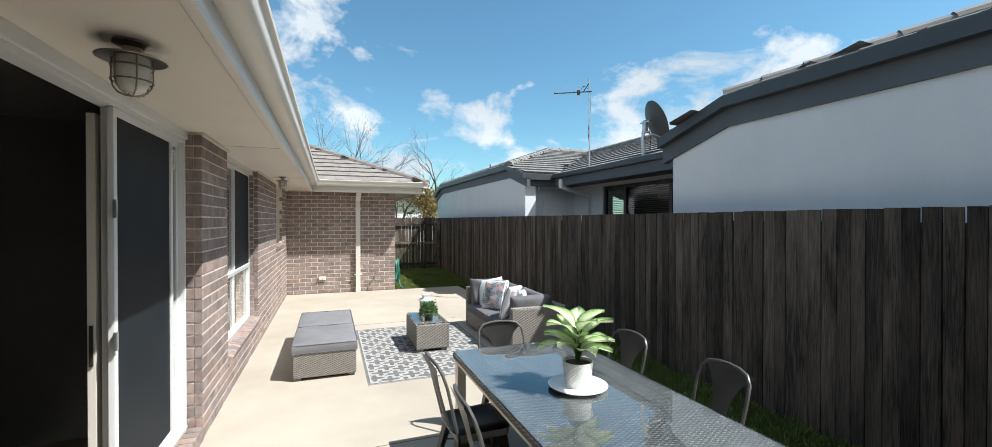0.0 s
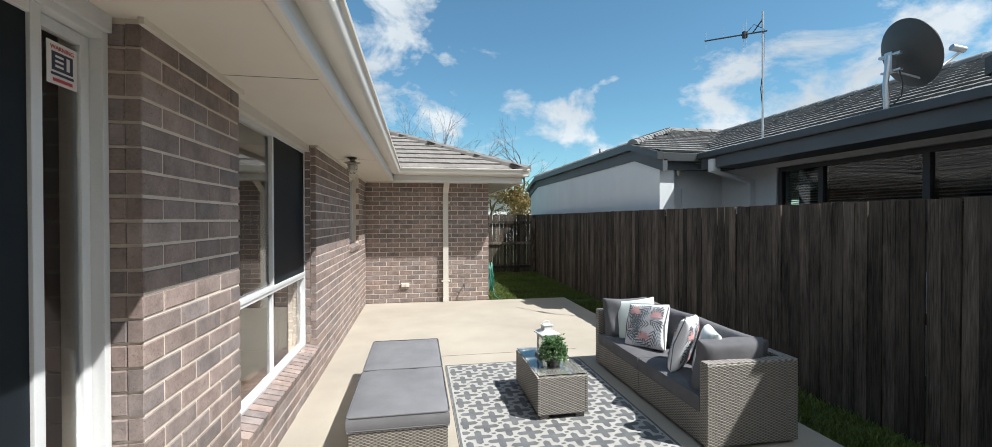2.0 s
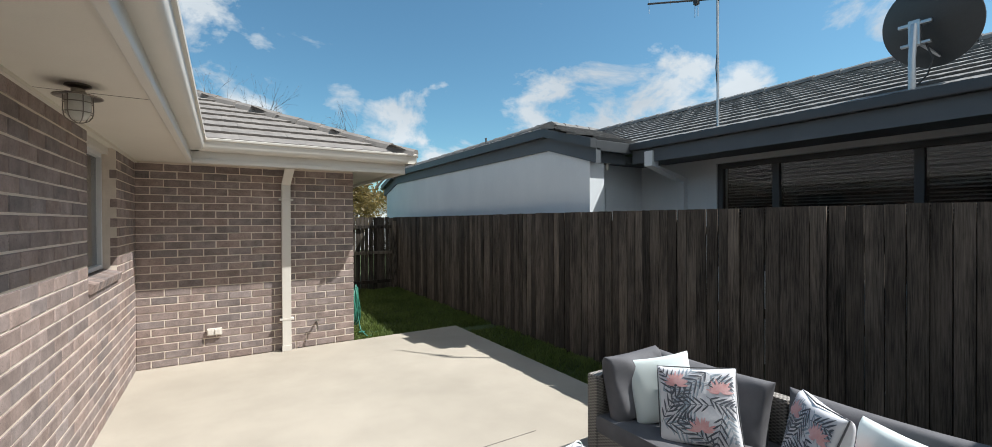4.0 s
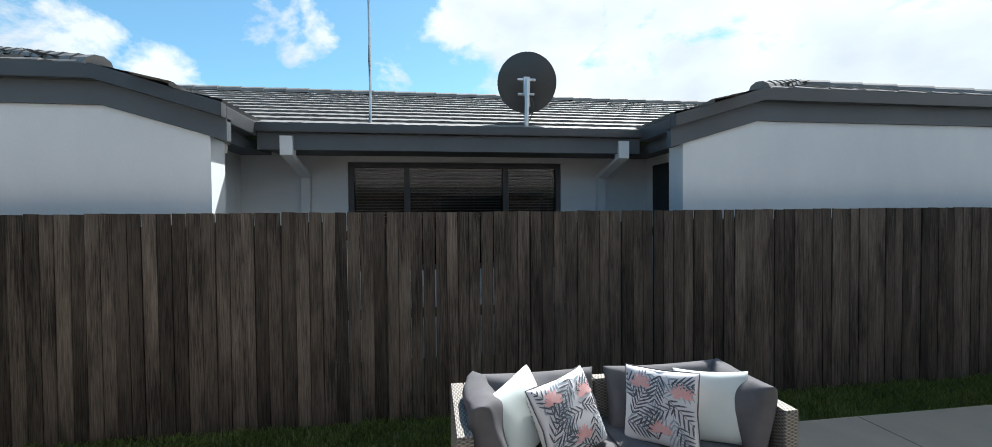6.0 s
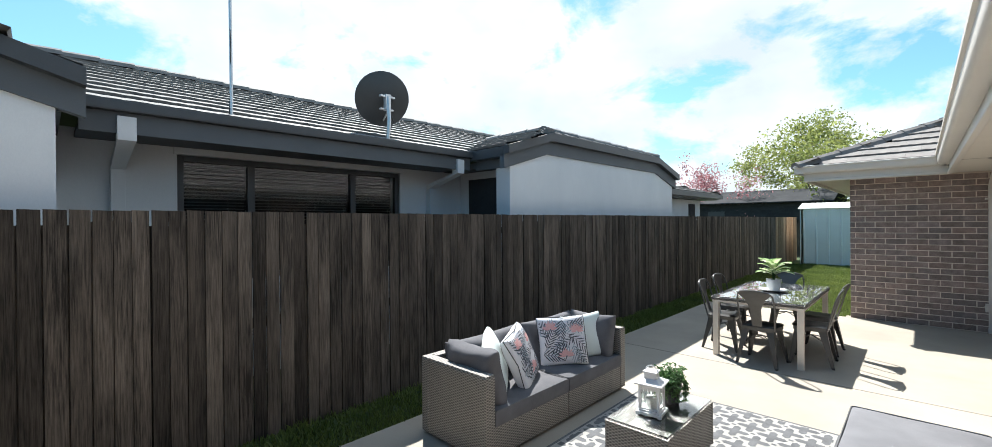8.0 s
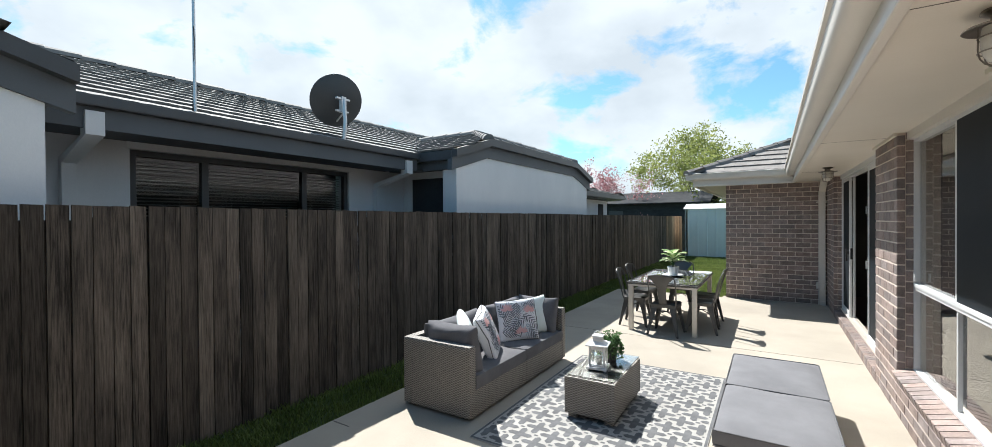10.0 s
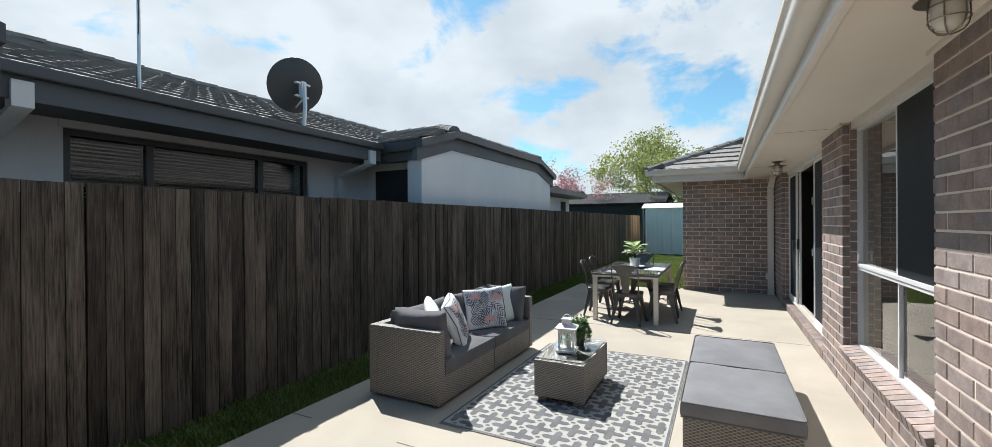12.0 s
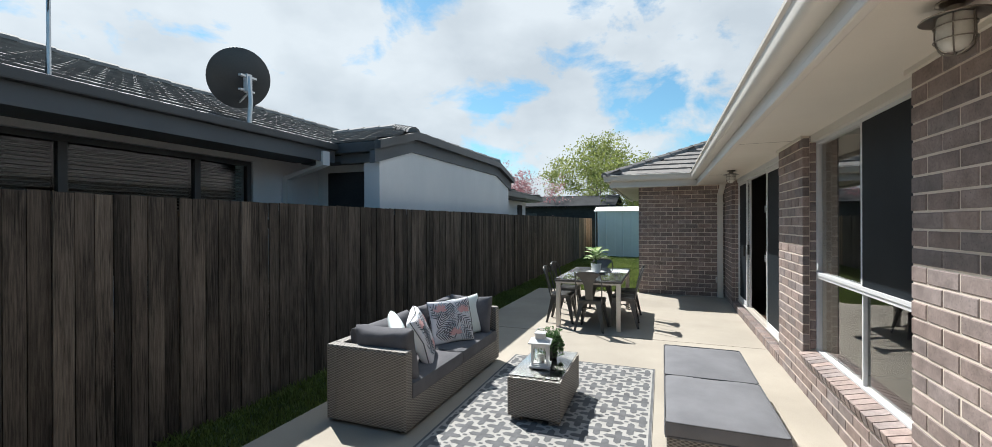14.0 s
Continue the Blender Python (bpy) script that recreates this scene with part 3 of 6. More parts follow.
def ridge_caps(roof, a, b, mat, size=0.11, step=0.36):
    a, b = Vector(a), Vector(b)
    d = (b - a)
    n = max(1, round(d.length / step))
    d.normalize()
    side = d.cross(Vector((0, 0, 1))).normalized()
    upn = side.cross(d).normalized()
    bm = bmesh.new()
    L = (b - a).length / n
    prof = [(-1.0, -0.45), (-0.75, 0.1), (-0.3, 0.42), (0.3, 0.42), (0.75, 0.1), (1.0, -0.45)]
    f = [bm.verts.new((0, x * size, z * size + 0.02)) for x, z in prof]
    g = [bm.verts.new((L * 1.06, x * size * 0.93, z * size + 0.006)) for x, z in prof]
    for k in range(5):
        bm.faces.new((f[k], f[k + 1], g[k + 1], g[k]))
    bm.faces.new(list(reversed(f)))
    me = mesh_of("ridge_cap", bm, mat)
    for k in range(n):
        m = Matrix((d, side, upn)).transposed().to_4x4()
        m.translation = a + d * (k * L) + upn * 0.02
        ob = new("ridge_cap", me)
        ob.parent, ob.matrix_basis = roof, m


P = 0.42
ex, eyn, eys = fx + 0.12, fyn - 0.12, fys + 0.12
hx_n, hx_s = WING_N_X + F + 0.12, WING_S_X + F + 0.12
roof_house = thing("roof_house", "taupe concrete tiled hip roof of the house", "roof", kind="structure")


def lift(x, y, run, slope=P, z=GUT_Z - 0.01):
    return (x, y, z + run * slope)


north_front = [lift(ex, eyn, 0), lift(hx_n, eyn, 0), lift(hx_n - 3.6, eyn + 3.6, 3.6), lift(ex - 3.6, eyn + 3.6, 3.6)]
north_side = [lift(hx_n, eyn, 0), lift(hx_n, 15.5, 0), lift(hx_n - 3.6, 15.5, 3.6), lift(hx_n - 3.6, eyn + 3.6, 3.6)]
south_front = [lift(ex, eys, 0), lift(hx_s, eys, 0), lift(hx_s - 3.2, eys - 3.2, 3.2), lift(ex - 3.2, eys - 3.2, 3.2)]
south_side = [lift(hx_s, eys, 0), lift(hx_s, -7.0, 0), lift(hx_s - 3.2, -7.0, 3.2), lift(hx_s - 3.2, eys - 3.2, 3.2)]
main_slope = [lift(ex, eys, 0), lift(ex, eyn, 0), lift(ex - 3.2, eyn + 3.2, 3.2), lift(ex - 3.2, eys - 3.2, 3.2)]
bm = bmesh.new()
for pl in (north_front, north_side, south_front, south_side, main_slope):
    sheet(bm, [Vector(p) - Vector((0, 0, 0.02)) for p in pl])
sheet(bm, [(ex - 3.2, eys - 3.2, 3.7), (ex - 3.2, eyn + 3.2, 3.7), (-9, eyn + 3.2, 2.5), (-9, eys - 3.2, 2.5)])
part("underlay", bm, DARK_GAP, roof_house)
tiled_plane(roof_house, north_front, (0, -1), TILE_H, near=lambda p: True)
tiled_plane(roof_house, south_front, (0, 1), TILE_H, near=lambda p: True)
tiled_plane(roof_house, north_side, (1, 0), TILE_H)
tiled_plane(roof_house, south_side, (1, 0), TILE_H)
tiled_plane(roof_house, main_slope, (1, 0), TILE_H)
ridge_caps(roof_house, lift(hx_n, eyn, 0), lift(hx_n - 3.6, eyn + 3.6, 3.6), TILE_H)
ridge_caps(roof_house, lift(hx_s, eys, 0), lift(hx_s - 3.2, eys - 3.2, 3.2), TILE_H)

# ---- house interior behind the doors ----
setting("wall_room", boxes((-6.2, -6.0, -1.5, 11.5, -0.1, 2.4), (-6.0, -1.0, -1.6, -1.5, -0.1, 2.4), (-6.0, -1.0, 3.95, 4.10, -0.1, 2.32), (-6.0, -1.0, 11.4, 11.5, -0.1, 2.4), (-6.0, -1.0, 7.4, 7.5, -0.1, 2.4)), ROOM_SHADE, "room walls in grey darkened for the indoor shade", "wall")
setting("floor_room", boxes((-6.0, -0.98, -1.5, 11.4, -0.1, 0.06)), FLOORBOARD, "dark polished timber floorboards indoors", "floor")
setting("ceiling_room", boxes((-6.2, -1.06, -1.6, 11.5, 2.4, 2.46)), ROOM_SHADE, "room ceiling in paint darkened for the indoor shade", "ceiling")

# ---- sliding door ----
def frame_rect(x0, x1, y0, y1, z0, z1, w, wb=None):
    wb = wb or w
    return [(x0, x1, y0, y0 + w, z0, z1), (x0, x1, y1 - w, y1, z0, z1), (x0, x1, y0 + w, y1 - w, z1 - w, z1), (x0, x1, y0 + w, y1 - w, z0, z0 + wb)]


door = thing("door_1", "white aluminium sliding patio door standing half open", "sliding door", kind="structure")
part("door_frame", boxes(*frame_rect(-0.915, -0.84, 0.42, 3.757, 0.10, 2.19, 0.028, 0.03), (-0.93, -0.825, 0.40, 3.755, 2.19, 2.25), bevel=0.004), WHITE, door)
part("sill_track", boxes((-0.93, -0.82, 0.48, 3.70, 0.13, 0.145), (-0.885, -0.88, 0.48, 3.70, 0.145, 0.155), bevel=0.002), ALU, door, "silver aluminium track")


def leaf(name, y0, y1, x, mat, label):
    lf = part(name, boxes(*frame_rect(x - 0.014, x + 0.014, y0, y1, 0.14, 2.16, 0.038, 0.08), bevel=0.004), WHITE, door, label)
    p = part("pane", boxes((x - 0.003, x + 0.003, y0 + 0.034, y1 - 0.034, 0.215, 2.125)), mat, lf)
    p.visible_shadow = mat is not GLASS
    return lf


leaf("screen_leaf", 2.64, 3.49, -0.856, MESH_DARK, "dark fly-screen leaf in white frame")
leaf("glass_leaf", 2.675, 3.728, -0.893, GLASS, "glazed fixed leaf in white frame")
leaf("screen_leaf", 0.48, 1.22, -0.856, MESH_DARK, "dark fly-screen leaf in white frame")
leaf("glass_leaf", 0.482, 1.26, -0.893, GLASS, "glazed sliding leaf in white frame")
for z in (0.98, 1.62):
    part("hinge_block", boxes((-0.84, -0.825, 2.615, 2.638, z, z + 0.09), bevel=0.004), CHROME, door, "small steel roller bracket")
part("jamb_liner", boxes((-0.965, -0.93, 2.68, 2.76, 0.13, 2.13), bevel=0.003), CREAM, door, "beige inner stile of the open leaf")
part("lock_plate", boxes((-0.955, -0.94, 2.67, 2.68, 0.90, 1.10), bevel=0.003), BLACK, door, "black lock plate")
part("door_handle", boxes((-0.843, -0.81, 1.17, 1.195, 1.05, 1.10), (-0.825, -0.80, 1.17, 1.195, 0.95, 1.12), bevel=0.006), BLACK, door, "black pull handle")
part("door_handle", boxes((-0.885, -0.85, 1.225, 1.25, 0.98, 1.14), bevel=0.006), BLACK, door, "black pull handle")
sticker = thing("warning_sticker", "small red, white and navy alarm warning sticker on the glass", "sticker")
part("backing", boxes((-0.8895, -0.888, 3.570, 3.688, 1.968, 2.098)), STICKER, sticker)
part("navy_panel", boxes((-0.888, -0.887, 3.588, 3.670, 2.011, 2.068)), STICKER_NAVY, sticker)
part("emblem", boxes((-0.887, -0.8862, 3.600, 3.632, 2.021, 2.028), (-0.887, -0.8862, 3.600, 3.632, 2.036, 2.043), (-0.887, -0.8862, 3.600, 3.632, 2.051, 2.058), (-0.887, -0.8862, 3.644, 3.656, 2.020, 2.060)), STICKER, sticker, "pale plain emblem bars")
part("navy_bar", boxes((-0.888, -0.887, 3.585, 3.673, 1.996, 2.004)), STICKER_NAVY, sticker)
part("red_bar", boxes((-0.888, -0.887, 3.592, 3.668, 1.977, 1.987)), STICKER_RED, sticker)


def lettering(word, size, m, mat, parent, name):
    cu = bpy.data.curves.new(name, "FONT")
    cu.body, cu.size, cu.align_x, cu.extrude = word, size, "CENTER", 0.0006
    ob = new(name, cu)
    dg = bpy.context.evaluated_depsgraph_get()
    me = bpy.data.meshes.new_from_object(ob.evaluated_get(dg))
    bpy.data.objects.remove(ob)
    me.materials.clear()
    me.materials.append(mat)
    tx = new(name, me)
    tx.parent, tx.matrix_basis = parent, m
    return tx


lettering("WARNING", 0.019, pose(-0.8875, 3.629, 2.075, 90, 0, 90), STICKER_RED, sticker, "lettering")

# ---- big window ----
win = thing("window_1", "white aluminium window with one dark screened pane", "window", kind="structure")
part("window_frame", boxes(*frame_rect(-0.885, -0.838, 4.608, 6.397, 0.37, 2.19, 0.024), (-0.888, -0.842, 4.632, 6.373, 1.012, 1.036), (-0.888, -0.834, 4.632, 6.373, 1.038, 1.066), (-0.882, -0.852, 5.503, 5.523, 0.394, 1.012), (-0.882, -0.847, 5.495, 5.528, 1.066, 2.166), bevel=0.004), WHITE, win)
for n, (y0, y1, z0, z1) in enumerate(((4.628, 5.497, 1.062, 2.17), (4.628, 5.505, 0.39, 1.014), (5.52, 6.377, 0.39, 1.014), (5.526, 6.377, 1.062, 2.17))):
    p = part("pane", boxes((-0.878, -0.872, y0, y1, z0, z1)), GLASS, win)
    p.visible_shadow = False
part("screen", boxes((-0.85, -0.846, 5.528, 6.373, 1.066, 2.166)), MESH_DARK, win, "dark fly screen")
part("catch", boxes((-0.838, -0.825, 4.675, 4.70, 1.09, 1.15), bevel=0.003), WHITE, win)
tagged(part("trim", boxes((-0.95, -0.80, 4.605, 6.40, 2.19, 2.25)), CREAM), "cream timber head above the window", "trim", kind="structure")
win2 = thing("window_2", "narrow dark-screened window with white frame", "window", kind="structure")
part("window_frame", boxes(*frame_rect(-0.89, -0.84, 8.46, 9.44, 1.19, 2.19, 0.035), (-0.88, -0.85, 8.93, 8.97, 1.225, 2.155), bevel=0.004), WHITE, win2)
for y0, y1 in ((8.50, 8.94), (8.96, 9.40)):
    p = part("pane", boxes((-0.878, -0.872, y0, y1, 1.23, 2.15)), GLASS_DARK, win2)
tagged(part("trim", boxes((-0.95, -0.80, 8.45, 9.45, 2.19, 2.25)), CREAM), "cream timber head above the window", "trim", kind="structure")

# ---- downpipes, socket, tap on the house ----
def downpipe(x, y, sgn, label):
    t = thing("downpipe", label, "downpipe", "house downpipes")
    off = 0.42 * sgn
    w, d = 0.05, 0.035
    yw = y + sgn * 0.045
    part("spout", boxes((x - w, x + w, y + off - 0.035, y + off + 0.04, 2.20, 2.36), bevel=0.004), CREAM, t)
    bm = bmesh.new()
    top = [(x - w, y + off - d, 2.20), (x + w, y + off - d, 2.20), (x + w, y + off + d, 2.20), (x - w, y + off + d, 2.20)]
    low = [(x - w, yw - d, 2.04), (x + w, yw - d, 2.04), (x + w, yw + d, 2.04), (x - w, yw + d, 2.04)]
    a = [bm.verts.new(p) for p in top]
    b = [bm.verts.new(p) for p in low]
    for k in range(4):
        bm.faces.new((a[k], a[(k + 1) % 4], b[(k + 1) % 4], b[k]))
    part("offset", bm, CREAM, t)
    part("pipe", boxes((x - w, x + w, yw - d, yw + d, 0.06, 2.045), bevel=0.004), CREAM, t)
    part("shoe", boxes((x - w - 0.004, x + w + 0.004, yw - d - 0.004, yw + d + 0.004, 0.0, 0.07), bevel=0.004), CREAM, t)
    for z in (0.38, 1.85):
        part("strap", boxes((x - w - 0.03, x + w + 0.03, yw - d - 0.003, yw + d + 0.003, z, z + 0.025), bevel=0.003), CREAM, t)
    return t


downpipe(0.715, WING_N, -1, "cream rectangular steel downpipe on the brick wing")
downpipe(-0.665, WING_S, 1, "cream rectangular steel downpipe in the shaded corner")
sock = thing("power_outlet", "weathered cream weatherproof double power outlet on brick", "power outlet")
part("plate", boxes((-0.11, 0.04, WING_N - 0.03, WING_N, 0.29, 0.37), bevel=0.006), PLASTIC, sock)
part("cover", boxes((-0.10, -0.045, WING_N - 0.045, WING_N - 0.03, 0.30, 0.36), bevel=0.005), PLASTIC, sock)
part("cover", boxes((-0.03, 0.025, WING_N - 0.045, WING_N - 0.03, 0.30, 0.36), bevel=0.005), PLASTIC, sock)
tap = thing("garden_tap", "small brass garden tap on brick", "tap")
bm = bmesh.new()
tube(bm, [(1.06, WING_N, 0.30), (1.06, WING_N - 0.07, 0.30), (1.06, WING_N - 0.10, 0.28), (1.06, WING_N - 0.105, 0.23)], 0.012)
part("spout", bm, BRONZE, tap, smooth=True)
bm = bmesh.new()
tube(bm, [(1.03, WING_N - 0.07, 0.335), (1.09, WING_N - 0.07, 0.335)], 0.009)
tube(bm, [(1.06, WING_N - 0.07, 0.30), (1.06, WING_N - 0.07, 0.34)], 0.007)
part("handle", bm, BRONZE, tap, smooth=True)
tap2 = thing("garden_tap", "white plastic-cased tap low in the shaded corner", "tap")
bm = bmesh.new()
tube(bm, [(-0.60, WING_S, 0.36), (-0.60, WING_S + 0.07, 0.36), (-0.60, WING_S + 0.09, 0.30)], 0.022)
part("spout", bm, PLASTIC, tap2, smooth=True)


# ---- neighbour's house ----
NX, REC = 3.98, 5.31
nb = thing("neighbour_house", "grey rendered house with charcoal trim and grey tiled roof", "house")
G0, RP, GP = 2.56, 0.36, 0.30


def gable_wall(y_in, y_a, y_b, y_out, z_lo, z_hi, x, thick, zb=-0.3):
    bm = bmesh.new()
    ys = (y_in, y_a, y_b, y_out)
    zs = (z_lo, z_hi, z_hi, z_lo)
    f = [bm.verts.new((x, y, z)) for y, z in zip(ys, zs)] + [bm.verts.new((x, y_out, zb)), bm.verts.new((x, y_in, zb))]
    g = [bm.verts.new((x + thick, v.co.y, v.co.z)) for v in f]
    bm.faces.new(f)
    bm.faces.new(list(reversed(g)))
    for k in range(6):
        bm.faces.new((f[k], f[(k + 1) % 6], g[(k + 1) % 6], g[k]))
    return bm


def raked_band(ys, zs, depth, x0, x1):
    bm = bmesh.new()
    rows = []
    for y, z in zip(ys, zs):
        rows.append([bm.verts.new(p) for p in ((x0, y, z), (x1, y, z), (x1, y, z - depth), (x0, y, z - depth))])
    for a, b in zip(rows, rows[1:]):
        for k in range(4):
            bm.faces.new((a[k], a[(k + 1) % 4], b[(k + 1) % 4], b[k]))
    bm.faces.new(rows[0])
    bm.faces.new(list(reversed(rows[-1])))
    return bm


def projection(y_in, y_out, name):
    s = 1 if y_out > y_in else -1
    ya, yb = y_in + s * 0.78, y_out - s * 0.85
    wl_ = part("wall", gable_wall(y_in, ya, yb, y_out, 2.36, 2.58, NX, 0.25), RENDER, nb)
    part("return_wall", boxes((NX + 0.25, REC + 0.3, *sorted((y_in + s * 0.30, y_in + s * 0.55)), -0.3, 2.40)), RENDER, nb)
    ys = (y_in - s * 0.14, ya + s * 0.02, yb - s * 0.02, y_out + s * 0.14)
    part("frieze", raked_band(ys, (2.485, 2.76, 2.76, 2.485), 0.185, NX - 0.03, NX + 0.05), SLATE_BAND, nb, "slate-blue painted raked frieze")
    part("barge_gutter", raked_band(ys, (2.60, 2.875, 2.875, 2.60), 0.115, NX - 0.12, NX - 0.03), CHARCOAL, nb, "charcoal steel raked barge gutter")
    part("side_gutter", boxes((NX - 0.026, 4.60, *sorted((y_in - s * 0.14, y_in - s * 0.03)), 2.455, 2.59), bevel=0.01), CHARCOAL, nb)
    part("side_soffit", boxes((NX + 0.05, REC, *sorted((y_in - s * 0.03, y_in + s * 0.30)), 2.36, 2.44)), SLATE_BAND, nb)
    part("side_fascia", boxes((NX + 0.051, 4.60, *sorted((y_in - s * 0.028, y_in - s * 0.002)), 2.33, 2.50), bevel=0.003), SLATE_BAND, nb)
    # roof: half hip over the barge, side slope falling towards the recess
    mid = (ya + yb) / 2
    rise = abs(mid - ya) * GP
    xr = NX - 0.06 + rise / RP
    zr = 2.87 + rise
    xm = 4.60 + (zr - G0) / RP
    e0 = (NX - 0.06, y_in - s * 0.12, 2.60)
    hip = [(NX - 0.06, ya, 2.87), (NX - 0.06, yb, 2.87), (xr, mid, zr)]
    slope = [e0, (NX - 0.06, ya, 2.87), (xr, mid, zr), (xm, mid, zr), (4.66, y_in - s * 0.12, 2.60)]
    far = [(NX - 0.06, y_out + s * 0.12, 2.60), (NX - 0.06, yb, 2.87), (xr, mid, zr), (xm + 1.5, mid, zr), (xm + 1.5, y_out + s * 0.12, 2.60)]
    bm = bmesh.new()
    for pl in (hip, slope, far):
        sheet(bm, [Vector(p) - Vector((0, 0, 0.02)) for p in pl])
    part("underlay", bm, DARK_GAP, nb)
    tiled_plane(nb, hip, (-1, 0), TILE_N)
    tiled_plane(nb, slope, (0, -s), TILE_N, near=lambda p: p.x < 6.2, most=90)
    tiled_plane(nb, far, (0, s), TILE_N)
    ridge_caps(nb, hip[0], hip[2], TILE_N, 0.10)
    ridge_caps(nb, hip[1], hip[2], TILE_N, 0.10)
    ridge_caps(nb, (NX - 0.02, ya, 2.87), (NX - 0.02, yb, 2.87), TILE_N, 0.045, 0.42)
    ridge_caps(nb, hip[2], (xm, mid, zr), TILE_N, 0.10)


projection(4.17, -1.12, "near")
projection(8.43, 16.5, "far")
# recess wall with its wide window opening
for r_ in ((REC, REC + 0.25, 3.85, 5.0, -0.3, 2.45), (REC, REC + 0.25, 7.57, 8.75, -0.3, 2.45), (REC, REC + 0.25, 5.0, 7.57, 2.30, 2.45), (REC, REC + 0.25, 5.0, 7.57, -0.3, 1.0)):
    part("recess_wall", boxes(r_), RENDER, nb)
part("lintel", boxes((REC - 0.02, REC + 0.1, 4.97, 7.60, 2.292, 2.36), bevel=0.004), RENDER, nb, "grey rendered window lintel")
part("eaves_soffit", boxes((4.656, REC + 0.1, 4.30, 8.30, 2.36, 2.40)), SLATE_BAND, nb)
part("eaves_fascia", boxes((4.615, 4.655, 4.30, 8.30, 2.325, 2.492), bevel=0.004), SLATE_BAND, nb)
part("gutter", boxes((4.545, 4.65, 4.30, 8.30, 2.493, 2.58), bevel=0.014), CHARCOAL, nb, "charcoal steel box gutter")
nwin = part("window", boxes((REC + 0.03, REC + 0.10, 5.0, 5.06, 1.0, 2.29), (REC + 0.03, REC + 0.10, 7.51, 7.57, 1.0, 2.29), (REC + 0.03, REC + 0.10, 5.06, 7.51, 2.23, 2.29), (REC + 0.03, REC + 0.10, 5.06, 7.51, 1.0, 1.06),
                         (REC + 0.03, REC + 0.10, 5.66, 5.73, 1.06, 2.23), (REC + 0.03, REC + 0.10, 6.86, 6.93, 1.06, 2.23), bevel=0.004), CHARCOAL, nb, "charcoal framed wide window with three panes")
for y0, y1 in ((5.06, 5.66), (5.73, 6.86), (6.93, 7.51)):
    part("pane", boxes((REC + 0.06, REC + 0.066, y0, y1, 1.06, 2.23)), GLASS_DARK, nwin)
# slatted blinds hang behind the panes
for y0, y1 in ((5.07, 5.65), (5.74, 6.85), (6.94, 7.50)):
    bb = bmesh.new()
    for k in range(16):
        z = 2.20 - k * 0.036 - (0.004 if k % 5 == 0 else 0)
        box(bb, REC + 0.13, REC + 0.155, y0, y1, z - 0.012, z)
    tagged(part("venetian_blind", bb, BLIND), "grey slatted blind behind the neighbour's window", "blind", "neighbour blinds")
# added dark board behind the panes, in place of the room's shade
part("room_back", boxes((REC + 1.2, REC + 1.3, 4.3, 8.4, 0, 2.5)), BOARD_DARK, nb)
# flat dark panel; the doorway's unlit depth is put into its colour
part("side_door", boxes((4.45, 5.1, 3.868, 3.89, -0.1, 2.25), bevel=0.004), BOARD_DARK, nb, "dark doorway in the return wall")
part("trim_board", boxes((4.55, 5.15, 8.705, 8.728, -0.2, 2.05), bevel=0.004), RENDER, nb)
bell = thing("security_light", "small white twin sensor light on the neighbour's return wall", "light")
part("base", boxes((4.30, 4.36, 8.44, 8.50, 2.325, 2.358), bevel=0.006), PLASTIC, bell)
bm = bmesh.new()
lathe(bm, [(0.0, -0.08), (0.018, -0.08), (0.024, -0.02), (0.018, 0.0), (0, 0)], 14, (4.33, 8.47, 2.325))
part("lamp_head", bm, PLASTIC, bell, smooth=True)


def spout_pipe(y):
    t = thing("downpipe", "grey painted downpipe kicked back from gutter to wall", "downpipe", "neighbour downpipes")
    part("spout", boxes((4.58, 4.70, y - 0.06, y + 0.06, 2.27, 2.46), bevel=0.004), RENDER, t)
    bm = bmesh.new()
    a = [bm.verts.new(p) for p in ((4.58, y - 0.06, 2.275), (4.70, y - 0.06, 2.275), (4.70, y + 0.06, 2.275), (4.58, y + 0.06, 2.275))]
    b = [bm.verts.new(p) for p in ((REC - 0.09, y - 0.05, 2.10), (REC - 0.01, y - 0.05, 2.15), (REC - 0.01, y + 0.05, 2.15), (REC - 0.09, y + 0.05, 2.10))]
    for k in range(4):
        bm.faces.new((a[k], a[(k + 1) % 4], b[(k + 1) % 4], b[k]))
    part("offset", bm, RENDER, t)
    part("pipe", boxes((REC - 0.09, REC - 0.005, y - 0.05, y + 0.05, -0.2, 2.14), bevel=0.004), RENDER, t)


spout_pipe(8.02)
spout_pipe(4.50)
main_n = [(4.60, 4.30, G0), (4.60, 8.30, G0), (8.0, 12.5, G0 + 3.4 * RP), (8.0, 0.0, G0 + 3.4 * RP)]
bm = bmesh.new()
sheet(bm, [Vector(p) - Vector((0, 0, 0.02)) for p in ((4.60, 4.30, G0), (4.60, 8.30, G0), (8.0, 16.0, G0 + 3.4 * RP), (8.0, -3.0, G0 + 3.4 * RP))])
sheet(bm, [(8.0, -3.0, G0 + 3.4 * RP), (8.0, 16.0, G0 + 3.4 * RP), (13, 16.0, 2.2), (13, -3.0, 2.2)])
part("underlay", bm, DARK_GAP, nb)
tiled_plane(nb, main_n, (-1, 0), TILE_N, near=lambda p: p.x < 6.6, most=110)
ridge_caps(nb, (8.0, 0.0, G0 + 3.4 * RP), (8.0, 13.0, G0 + 3.4 * RP), TILE_N, 0.10)
